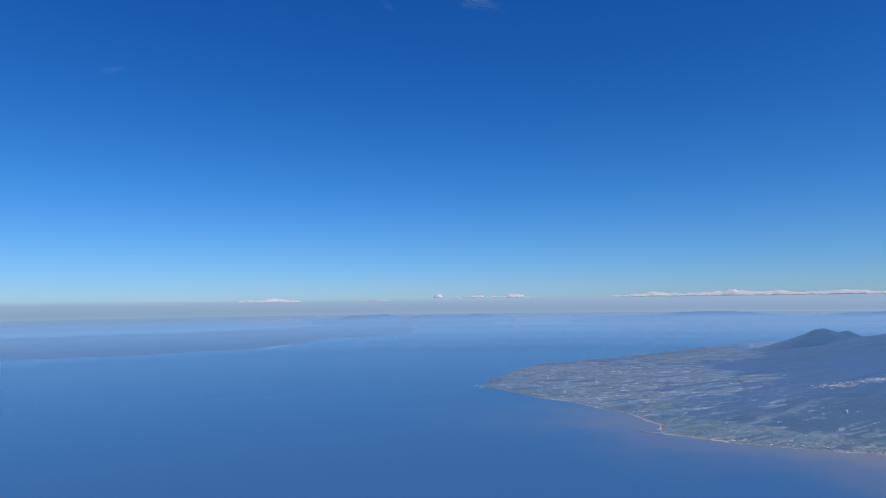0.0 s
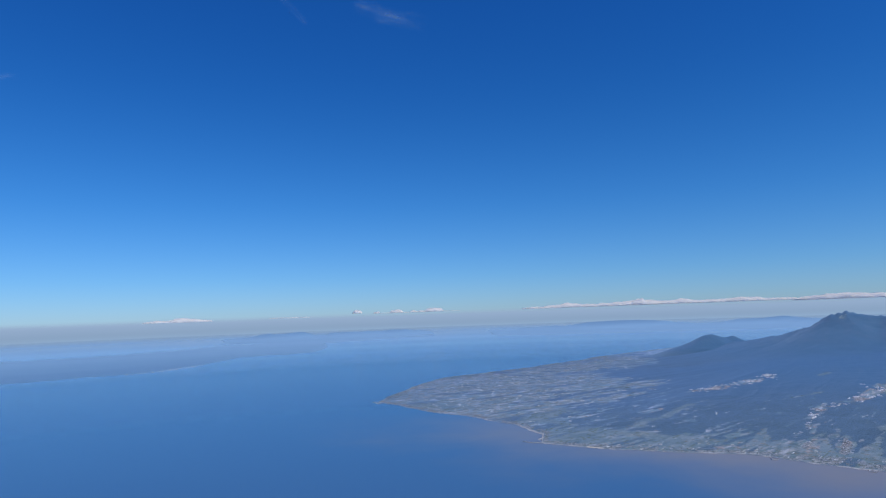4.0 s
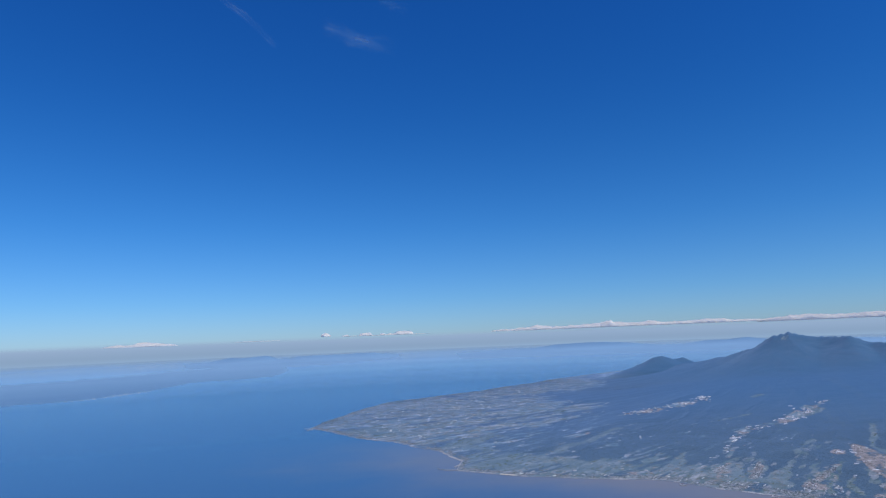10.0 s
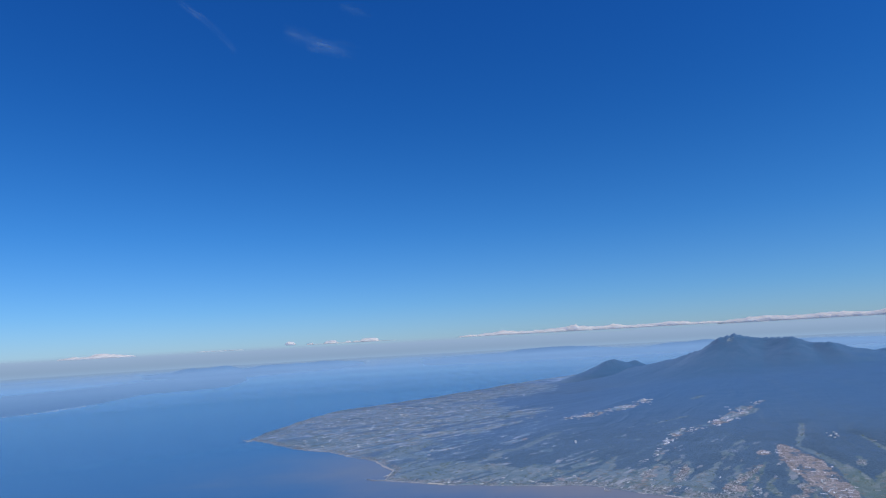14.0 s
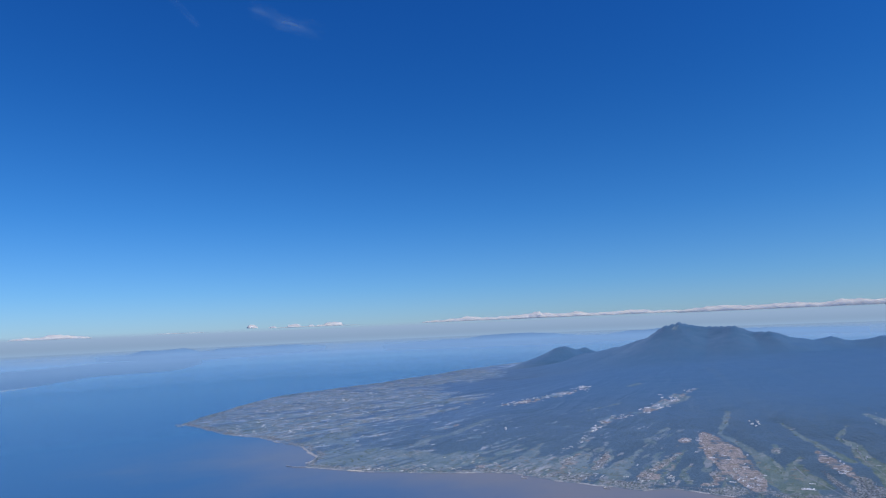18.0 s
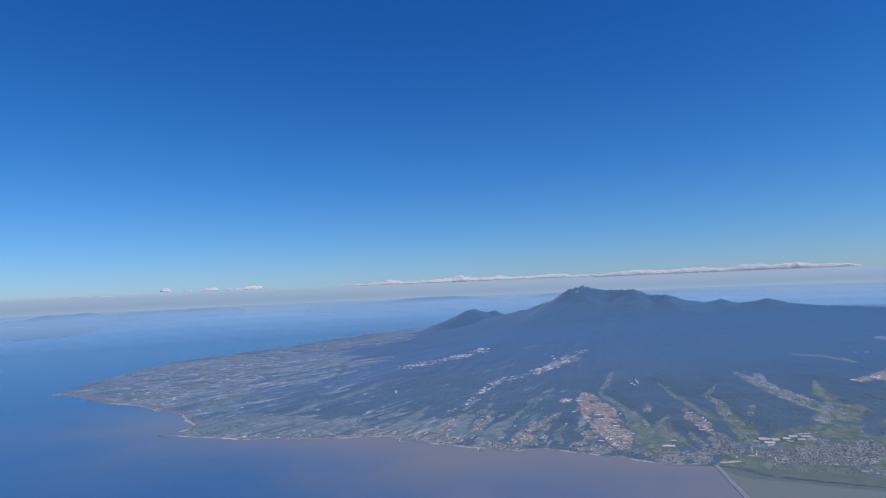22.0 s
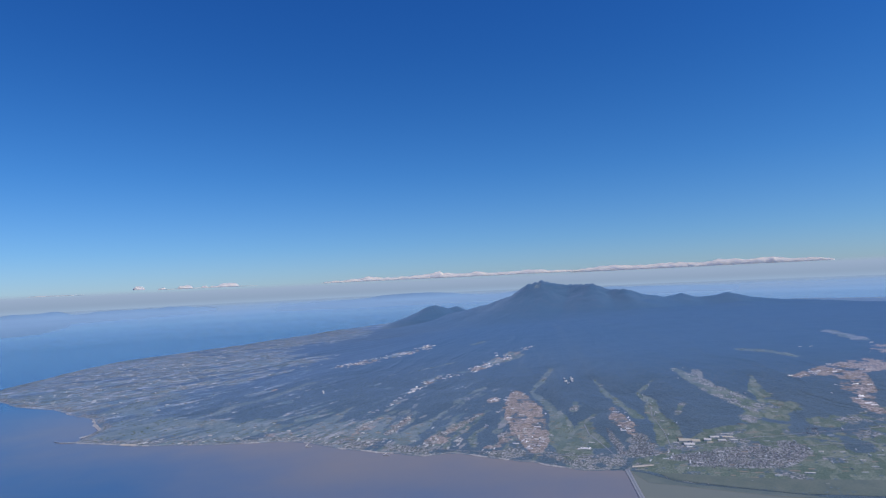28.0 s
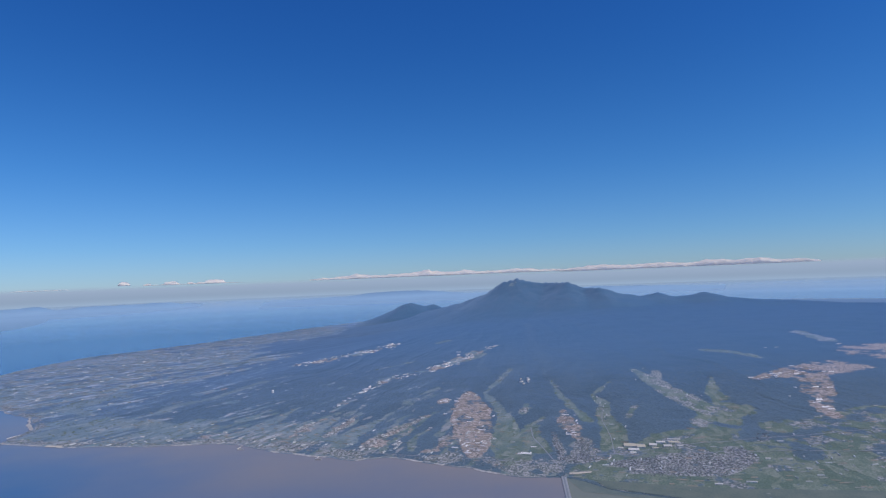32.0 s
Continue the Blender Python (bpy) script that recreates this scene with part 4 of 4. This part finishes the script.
def wisp(name, places, width, seed, label, most=0.10):
    """A thin sheet of ice cloud high above, combed into fibres that thin out to its edges."""
    pts = np.array([[3900 * math.sin(radians(a)) * math.cos(radians(e)) + 60, 3900 * math.cos(radians(a)) * math.cos(radians(e)), 88 + 3900 * math.sin(radians(e))] for a, e in places])
    na, nb = 70, 36
    k, v = np.linspace(0, 1, na), np.linspace(-1, 1, nb)
    line = np.stack([np.interp(k * (len(pts) - 1), np.arange(len(pts)), pts[:, q]) for q in range(3)], -1)
    side = np.cross(line[-1] - line[0], line[0] - np.array([60, 0, 88.0]))
    side /= np.linalg.norm(side)
    K, V = np.meshgrid(k, v, indexing="ij")
    sway = 0.5 * (fbm(k * 3, 0 * k + seed, seed, 3) - 0.5)
    verts = line[:, None] + side * ((V + sway[:, None]) * 2.6 * width)[..., None]
    fibre = smooth(0.30, 0.72, fbm(K * 5 + V, V * 6 + K * 2.5, seed + 3, 4))
    blot = smooth(0.28, 0.66, fbm(K * 3, V * 1.5, seed + 7, 3))
    veil = most * np.sin(math.pi * K) ** 0.8 * np.clip(1 - np.abs(V), 0, 1) ** 1.2 * (0.25 + fibre) * (0.2 + blot)
    a = (np.arange(na - 1)[:, None] * nb + np.arange(nb - 1)[None]).ravel()
    ob = mesh_object(name, verts.reshape(-1, 3), np.stack([a, a + 1, a + nb + 1, a + nb], -1), [ICE])
    ob.data.attributes.new("veil", "FLOAT", "POINT").data.foreach_set("value", veil.ravel().astype(np.float32))
    return tagged(ob, label, "cloud")


cloud("cloud", -12.4, -6.9, 0.12, 0.46, 21, label="small flat white cumulus bank on the haze", broken=0.35)
cloud("cloud", -2.4, 1.4, 0.20, 0.42, 22, label="thin white streak of cumulus on the haze", broken=0.7)
cloud("cloud", 4.8, 5.7, 0.40, 0.72, 23, label="tiny white cumulus puff on the haze")
cloud("cloud", 6.6, 14.5, 0.34, 0.74, 24, label="white cumulus bank with bright tops on the haze", broken=0.85)
cloud("cloud", 20.0, 43.0, 0.28, 0.86, 25, label="long low bank of cream-white cumulus on the haze", broken=0.25)
cloud("cloud", 42.0, 62.0, 0.20, 0.80, 26, label="long low bank of cream-white cumulus fading into haze")
wisp("cirrus_cloud", [(-3.4, 28.9), (-1.2, 27.6), (1.7, 25.4)], 9, 31, "faint feathery streak of cirrus in the deep blue", 0.30)
wisp("cirrus_cloud", [(5.8, 27.4), (8.5, 26.3), (12.9, 25.7)], 22, 32, "faint white tuft of cirrus in the deep blue", 0.30)
wisp("cirrus_cloud", [(11.0, 29.5), (14.2, 28.6)], 16, 33, "very faint veil of cirrus in the deep blue", 0.14)
wisp("cirrus_cloud", [(-23.2, 18.2), (-20.8, 18.8)], 9, 34, "very faint small tuft of cirrus", 0.06)


# ---- dyke, lagoon, shore ----
def poly(name, pts, z, mat, parent=None, label=""):
    bm = bmesh.new()
    f = bm.faces.new([bm.verts.new((x, y, z)) for x, y in pts])
    if f.normal.z < 0:
        f.normal_flip()
    bmesh.ops.triangulate(bm, faces=bm.faces[:])
    me = bpy.data.meshes.new(name)
    bm.to_mesh(me)
    bm.free()
    me.materials.append(mat)
    ob = new(name, me)
    ob.parent = parent
    return tagged(ob, label)


D0, DV = Vector((394.5, 193.0, 0)), Vector((-0.60, -0.80, 0))
tagged(poly("lagoon", [(394, 192), (184, -88), (500, -260), (860, -90), (540, 60), (440, 128), (424, 146), (408, 166), (402, 192)], 0.06, LAGOON), "still grey-green reservoir behind the dyke", "water", kind="structure")


def bar(bm, a, b, wide, low, high, top_wide=None):
    """A long bar from a to b with sloping sides."""
    a, b = Vector(a), Vector(b)
    side = (b - a).cross(Vector((0, 0, 1))).normalized()
    tw = wide if top_wide is None else top_wide
    ring = [(-wide / 2, low), (wide / 2, low), (tw / 2, high), (-tw / 2, high)]
    va = [bm.verts.new(a + side * s + Vector((0, 0, z))) for s, z in ring]
    vb = [bm.verts.new(b + side * s + Vector((0, 0, z))) for s, z in ring]
    for i in range(4):
        j = (i + 1) % 4
        bm.faces.new((va[i], va[j], vb[j], vb[i]))
    bm.faces.new(va[::-1]), bm.faces.new(vb)
    bmesh.ops.recalc_face_normals(bm, faces=bm.faces[:])
    return bm


dyke = tagged(new("sea_dyke"), "long straight grey sea dyke carrying a road", "dyke")
dyke.location = D0
E_ = D0 + DV * 350


def local(p):
    return Vector(p) - D0


part("embankment", bar(bmesh.new(), local(D0), local(E_), 2.6, -0.6, 0.20, 1.9), RIPRAP, dyke)
part("road", bar(bmesh.new(), local(D0), local(E_), 0.7, 0.204, 0.22), ASPHALT, dyke, "asphalt road")
for s in (-0.85, 0.85):
    off = DV.cross(Vector((0, 0, 1))) * s
    part("parapet", bar(bmesh.new(), local(D0) + off, local(E_) + off, 0.10, 0.202, 0.25), PLINTH, dyke, "pale concrete parapet")

# the pale line of shingle and sea walls along the near shore
n_s = 2600
sh = np.linspace(math.radians(140), math.radians(234), n_s)
sr = coast((sh + math.pi) % (2 * math.pi) - math.pi)
cove = np.exp(-((sh - math.atan2(446 - CY, 207 - CX) - 2 * math.pi) / 0.045) ** 2)
wide = 0.03 + 0.9 * smooth(0.50, 0.78, fbm(sh * 90, 0 * sh, 71, 3)) + 1.7 * cove
inn, out_ = sr - 0.22, sr + wide
vs = np.concatenate([np.stack([CX + r * np.cos(sh), CY + r * np.sin(sh), 0 * sh + z], -1) for r, z in ((inn, 0.30), (out_, 0.03))])
fs = np.stack([np.arange(n_s - 1), np.arange(1, n_s), n_s + np.arange(1, n_s), n_s + np.arange(n_s - 1)], -1)
tagged(mesh_object("beach", vs, fs, [SHINGLE]), "narrow pale shingle shore and sea wall", "shore", kind="structure")

breakwater_runs = [((198, 412), (190, 417)), ((190, 417), (187, 423)), ((205, 428), (199, 424)), ((121, 671), (116, 674)), ((124, 664), (118, 662)),
                   ((301, 321), (298.5, 317)), ((298.5, 317), (301, 315)), ((326, 279), (323.5, 277)), ((323.5, 277), (325.5, 274.5))]
for (x0, y0), (x1, y1) in breakwater_runs:
    b = tagged(new("breakwater"), "short pale concrete harbour breakwater", "breakwater", "harbour breakwaters")
    b.location = (x0, y0, 0)
    part("mole", bar(bmesh.new(), (0, 0, 0), (x1 - x0, y1 - y0, 0), 0.8, -0.5, 0.22, 0.5), PLINTH, b)
    part("wave_wall", bar(bmesh.new(), (0.1, 0.1, 0), (x1 - x0, y1 - y0, 0), 0.15, 0.222, 0.36), WALL, b)


def drape(name, pts, mat, parent, label="", lift=0.14):
    """A patch of ground cover laid on the slope, as a fan of quads between its two long edges."""
    n = len(pts) // 2
    a, b = np.array(pts[:n], float), np.array(pts[n:][::-1], float)
    t = np.linspace(0, n - 1, 14)
    ea = np.stack([np.interp(t, np.arange(n), a[:, q]) for q in (0, 1)], -1)
    eb = np.stack([np.interp(t, np.arange(n), b[:, q]) for q in (0, 1)], -1)
    s = np.linspace(0, 1, 6)[None, :, None]
    g = ea[:, None] * (1 - s) + eb[:, None] * s
    v = np.concatenate([g, (ground_z(g[..., 0], g[..., 1]) + lift)[..., None]], -1).reshape(-1, 3)
    i = (np.arange(13)[:, None] * 6 + np.arange(5)[None]).ravel()
    return tagged(mesh_object(name, v, np.stack([i, i + 6, i + 7, i + 1], -1), [mat], parent), label)


drape("sand_flat", [(397.5, 193), (400.5, 190.5), (404, 187.2), (403, 186.6), (399.5, 189.2), (396.5, 191.8)], SAND, ground, "bare tan sand", 0.2)
drape("sand_flat", [(219, 389), (223, 385), (226, 382), (225, 380.8), (222, 383.5), (217.8, 387.5)], SAND, ground, "pale beach sand", 0.2)
tagged(poly("reed_marsh", [(393, 188.5), (399, 186), (402, 170), (414, 150), (430, 130), (424, 124), (408, 144), (396, 164), (388, 175)], 0.10, REED, ground), "flat green marsh")
drape("reed_bed", [(399, 180), (412, 163), (430, 142), (470, 108), (455, 100), (420, 134), (406, 156), (397, 172)], REED, ground, "dull green reeds", 0.12)


# ---- buildings ----
def hall(x, y, length, depth, tall, turn, roof, label, name="warehouse", category="building", group=""):
    """A long building with walls, a low gabled roof that overhangs, and doors in its front."""
    ob = tagged(new(name), label, category, group)
    ob.matrix_world = pose(x, y, float(ground_z(x, y)), 0, 0, turn)
    bm = bmesh.new()
    bmesh.ops.create_cube(bm, size=1)
    bmesh.ops.scale(bm, vec=(length, depth, tall + 0.6), verts=bm.verts)
    bmesh.ops.translate(bm, vec=(0, 0, (tall - 0.6) / 2), verts=bm.verts)
    part("wall", bm, WALL, ob)
    bm = bmesh.new()
    lx, ly, rise = length / 2 + 0.06, depth / 2 + 0.06, min(0.3, depth * 0.12)
    vs = [bm.verts.new(p) for p in ((-lx, -ly, tall), (lx, -ly, tall), (lx, ly, tall), (-lx, ly, tall), (-lx, 0, tall + rise), (lx, 0, tall + rise))]
    for f in ((0, 1, 5, 4), (2, 3, 4, 5), (1, 2, 5), (3, 0, 4), (3, 2, 1, 0)):
        bm.faces.new([vs[q] for q in f])
    part("roof", bm, roof, ob)
    for k in range(max(1, int(length / 1.5))):
        bm = bmesh.new()
        bmesh.ops.create_cube(bm, size=1)
        bmesh.ops.scale(bm, vec=(0.35, 0.03, tall * 0.6), verts=bm.verts)
        bmesh.ops.translate(bm, vec=(-length / 2 + 0.75 + 1.5 * k, -depth / 2 - 0.012, tall * 0.3), verts=bm.verts)
        part("door", bm, PLINTH, ob)
    return ob


for x, y, a, b, t, top in ((438.5, 200.0, 5.6, 4.6, 0, CREAM_ROOF), (435.0, 195.0, 4.4, 3.4, 4, PALE_ROOF), (440.0, 195.5, 3.4, 4.4, 0, CREAM_ROOF), (443.5, 192.0, 3.0, 3.4, -6, PALE_ROOF),
                           (447.5, 191.5, 3.6, 2.4, 0, PALE_ROOF), (451, 187.5, 4.2, 2.2, 0, CREAM_ROOF), (446, 186.5, 3.2, 2.0, 4, PALE_ROOF), (454, 190.0, 5.2, 0.9, 0, PALE_ROOF),
                           (431.5, 192.0, 2.4, 1.6, 8, PALE_ROOF), (433, 200.5, 2.2, 1.4, 0, PALE_ROOF), (449.5, 183.0, 2.4, 1.4, 0, PALE_ROOF), (441, 188.8, 2.6, 1.5, 0, CREAM_ROOF)):
    hall(x, y, a, b, 0.26, t - 45, top, "large pale-roofed factory hall on the coastal plain", "factory_hall", "factory", "factory halls")
for x, y, a, b, t in ((473, 322, 2.6, 1.0, 10), (476, 319, 2.2, 1.0, 60), (479, 323, 2.8, 0.9, 20), (471, 317, 1.4, 0.8, 0), (481, 326, 1.6, 1.0, 40), (477, 328, 1.2, 0.8, 15)):
    hall(x, y, a, b, 0.7, t, PALE_ROOF, "white institution building alone among the woods", "institution_block", "building", "white blocks in the woods")
for x, y, a, b, t in ((527, 438, 3.0, 1.2, -40), (531, 441, 2.0, 1.0, -40), (484, 531, 3, 1.2, -20), (478, 528, 2.4, 1.2, -20), (655, 268, 3.5, 1.0, -20), (648, 272, 3.0, 0.9, -20), (700, 250, 4, 1, -20), (300, 352, 2.2, 1.2, -40), (262, 372, 2.4, 1.3, -40), (344, 285, 1.8, 1, -50), (330, 318, 2, 1.1, -40), (438, 143, 4.4, 0.9, -45), (463, 153, 2.2, 1.1, -45), (465, 138, 2.2, 0.9, -45), (428, 149, 3.2, 0.9, -45), (418, 176, 3.4, 0.8, -45), (497, 212, 2.6, 0.8, -50), (245, 470, 2.4, 1.1, -60), (236, 520, 2.2, 1, -70), (420, 300, 1.6, 0.9, -50), (398, 262, 1.7, 0.9, -50), (500, 428, 2.0, 0.9, -40)):
    hall(x, y, 0.8 * a, b, 0.32, t, PALE_ROOF, "low farm shed with a pale metal roof", "farm_shed", "shed", "farm sheds")

tower = tagged(new("water_tank"), "round white water tank standing in the woods", "tank")
tower.location = (345.6, 427.5, float(ground_z(345.6, 427.5)))
for nm, r0, r1, z0, z1 in (("drum", 0.75, 0.75, -0.4, 1.6), ("dome", 0.78, 0.15, 1.602, 1.95)):
    bm = bmesh.new()
    bmesh.ops.create_cone(bm, cap_ends=True, segments=20, radius1=r0, radius2=r1, depth=z1 - z0)
    bmesh.ops.translate(bm, vec=(0, 0, (z0 + z1) / 2), verts=bm.verts)
    part(nm, bm, WALL, tower)

# greenhouses: a rounded film cover over a low footing
house = tagged(new("greenhouse"), "long white plastic-film greenhouse on farmland", "greenhouse", "greenhouses on the slopes")
bm = bmesh.new()
arc = [(0.40 * math.cos(math.pi * q / 8), 0.05 + 0.30 * math.sin(math.pi * q / 8)) for q in range(9)]
va, vb = [bm.verts.new((-1.5, y, z)) for y, z in arc], [bm.verts.new((1.5, y, z)) for y, z in arc]
for q in range(8):
    bm.faces.new((va[q], va[q + 1], vb[q + 1], vb[q]))
bm.faces.new(va[::-1]), bm.faces.new(vb)
bmesh.ops.recalc_face_normals(bm, faces=bm.faces[:])
part("cover", bm, FILM, house)
part("footing", bar(bmesh.new(), (-1.54, 0, 0), (1.54, 0, 0), 0.90, -0.25, 0.048), PLINTH, house)


def along(line, n, spread):
    pts = np.array(line, float)
    t = rng.uniform(0, len(pts) - 1, n)
    c = [np.interp(t, np.arange(len(pts)), pts[:, q]) for q in range(3)]
    return c[0] + rng.normal(0, 1, n) * c[2] * spread, c[1] + rng.normal(0, 1, n) * c[2] * spread


spots = []
for line, n, spread in ((LINE_A[3:], 64, 0.75), (LINE_A[:4], 18, 0.8), (LINE_B, 62, 0.75), (BROWN[0], 26, 0.8), (BROWN[1], 14, 0.6), (BROWN[2], 26, 0.5), (BROWN[3], 14, 0.5), (BROWN[4], 8, 0.6)):
    gx_, gy_ = along(line, 2 * n, spread)
    keep_ = np.argsort(-fbm(gx_ / 9, gy_ / 9, 57, 2) + 0.15 * rng.rand(2 * n))[:n]
    gx_, gy_ = gx_[keep_], gy_[keep_]
    spots += list(zip(gx_, gy_))
spots += [(397, 223), (398.2, 221.6), (399.4, 220.2), (398, 224), (399.2, 222.6), (400.4, 221.2), (407, 227.4), (407.8, 226.6)]
first = True
for x, y in spots:
    radial = math.degrees(math.atan2(y - FY, x - FX))
    m = pose(x, y, float(ground_z(x, y)) + 0.02, 0, 0, radial + rng.choice([0, 90, 90]) + rng.normal(0, 8))
    if first:
        house.matrix_world, first = m, False
    else:
        k = rng.choice([0.45, 0.6, 0.8, 1.1]) * (1.1 if y > 380 else 0.9)
        copy_thing(house, m @ Matrix.Diagonal((k, min(1.0, k + 0.2), k, 1)))

# greenhouses far out on the flat lobe, too many to count
lx, ly = rng.uniform(150, 560, 16000), rng.uniform(250, 1080, 16000)
l_in, l_p, _, l_l = zone(lx, ly)
got = (l_in > 3) & (rng.rand(len(lx)) < 0.30 * l_p * (0.4 + 0.6 * l_l) * smooth(0.45, 0.60, fbm(lx / 18, ly / 18, 79, 3)))
more = [crowd(q, k, 0.7) for q, k in [(LINE_A, 40), (LINE_B, 40), (BROWN[0], 30), (GREYS[0], 24), (PLAIN[2], 80), (VALLEYS[3], 16)] + [(t_, 16) for t_ in TOWN[4:8]]]
more += [crowd([(228, 384, 4), (262, 364, 6), (300, 338, 6), (324, 306, 7), (345, 276, 7), (370, 244, 6)], 90)]
lx, ly = np.r_[lx[got], np.concatenate([q[0] for q in more])], np.r_[ly[got], np.concatenate([q[1] for q in more])]
got = zone(lx, ly)[0] > 1.5
houses("field_greenhouses", lx[got], ly[got], 0.47, [DULL_FILM], "rows of pale film greenhouses between fields", long=4.6, turns=(0, 0, 0, math.pi / 2))

# ---- roads ----
def road(pts, wide, label):
    p = np.array(pts, float)
    k = np.linspace(0, len(p) - 1, 24 * len(p))
    x, y = np.interp(k, np.arange(len(p)), p[:, 0]), np.interp(k, np.arange(len(p)), p[:, 1])
    ker = np.ones(15) / 15
    x, y = np.convolve(np.pad(x, 7, "edge"), ker, "valid"), np.convolve(np.pad(y, 7, "edge"), ker, "valid")
    dx, dy = np.gradient(x), np.gradient(y)
    ln = np.hypot(dx, dy) + 1e-6
    ax, ay = -dy / ln * wide / 2, dx / ln * wide / 2
    vs = np.concatenate([np.stack([x + s_ * ax, y + s_ * ay, ground_z(x + s_ * ax, y + s_ * ay) + 0.11], -1) for s_ in (-1, 1)])
    m = len(x)
    q = np.arange(m - 1)
    return tagged(mesh_object("road", vs, np.stack([q, q + 1, q + m + 1, q + m], -1), [PAVED]), label, "road", kind="structure")


road([(396, 194), (402, 208), (409, 223), (416, 239), (425, 252)], 0.42, "pale country road up the green valley")
road([(215, 398), (250, 371), (298, 342), (324, 300), (345, 272), (374, 236), (396, 206), (425, 196), (460, 178), (520, 150), (600, 110)], 0.5, "coast road past the villages")
road([(440, 178), (455, 168), (480, 150), (520, 118)], 0.4, "straight pale road across the plain")
road([(425, 196), (440, 213), (456, 235), (471, 250)], 0.3, "narrow pale valley road")

# ---- tree crowns on the near slopes ----
tx, ty = rng.uniform(165, 660, 300000), rng.uniform(125, 760, 300000)
t_in, t_p, _, t_l = zone(tx, ty)
open_land = cover_at(tx, ty) + 0.5 * (fbm(tx / 3, ty / 3, 91, 2) - 0.5) > 0.46
got = (t_in > 0.8) & (rng.rand(len(tx)) < np.where(open_land, 0.02, smooth(260, 60, t_in)) * smooth(560, 400, np.hypot(tx - 180, ty)))
tx, ty = tx[got], ty[got]
n = len(tx)
sz = rng.uniform(0.45, 1.15, n)
ring = np.arange(6) * math.pi / 3
rim = np.stack([np.cos(ring), np.sin(ring)], -1)[None] * (sz[:, None, None] * rng.uniform(0.75, 1.2, (n, 6, 1)))
low = (ground_z(tx, ty) - 0.05)[:, None] + np.zeros((n, 6))
rimv = np.concatenate([rim + np.stack([tx, ty], -1)[:, None], low[..., None]], -1)
top = np.stack([tx + rng.normal(0, 0.1, n), ty + rng.normal(0, 0.1, n), ground_z(tx, ty) + sz * rng.uniform(0.10, 0.23, n)], -1)[:, None]
tv = np.concatenate([rimv, top], 1).reshape(-1, 3)
fan = np.array([[q, (q + 1) % 6, 6] for q in range(6)])
tf = (fan[None] + 7 * np.arange(n)[:, None, None]).reshape(-1, 3)
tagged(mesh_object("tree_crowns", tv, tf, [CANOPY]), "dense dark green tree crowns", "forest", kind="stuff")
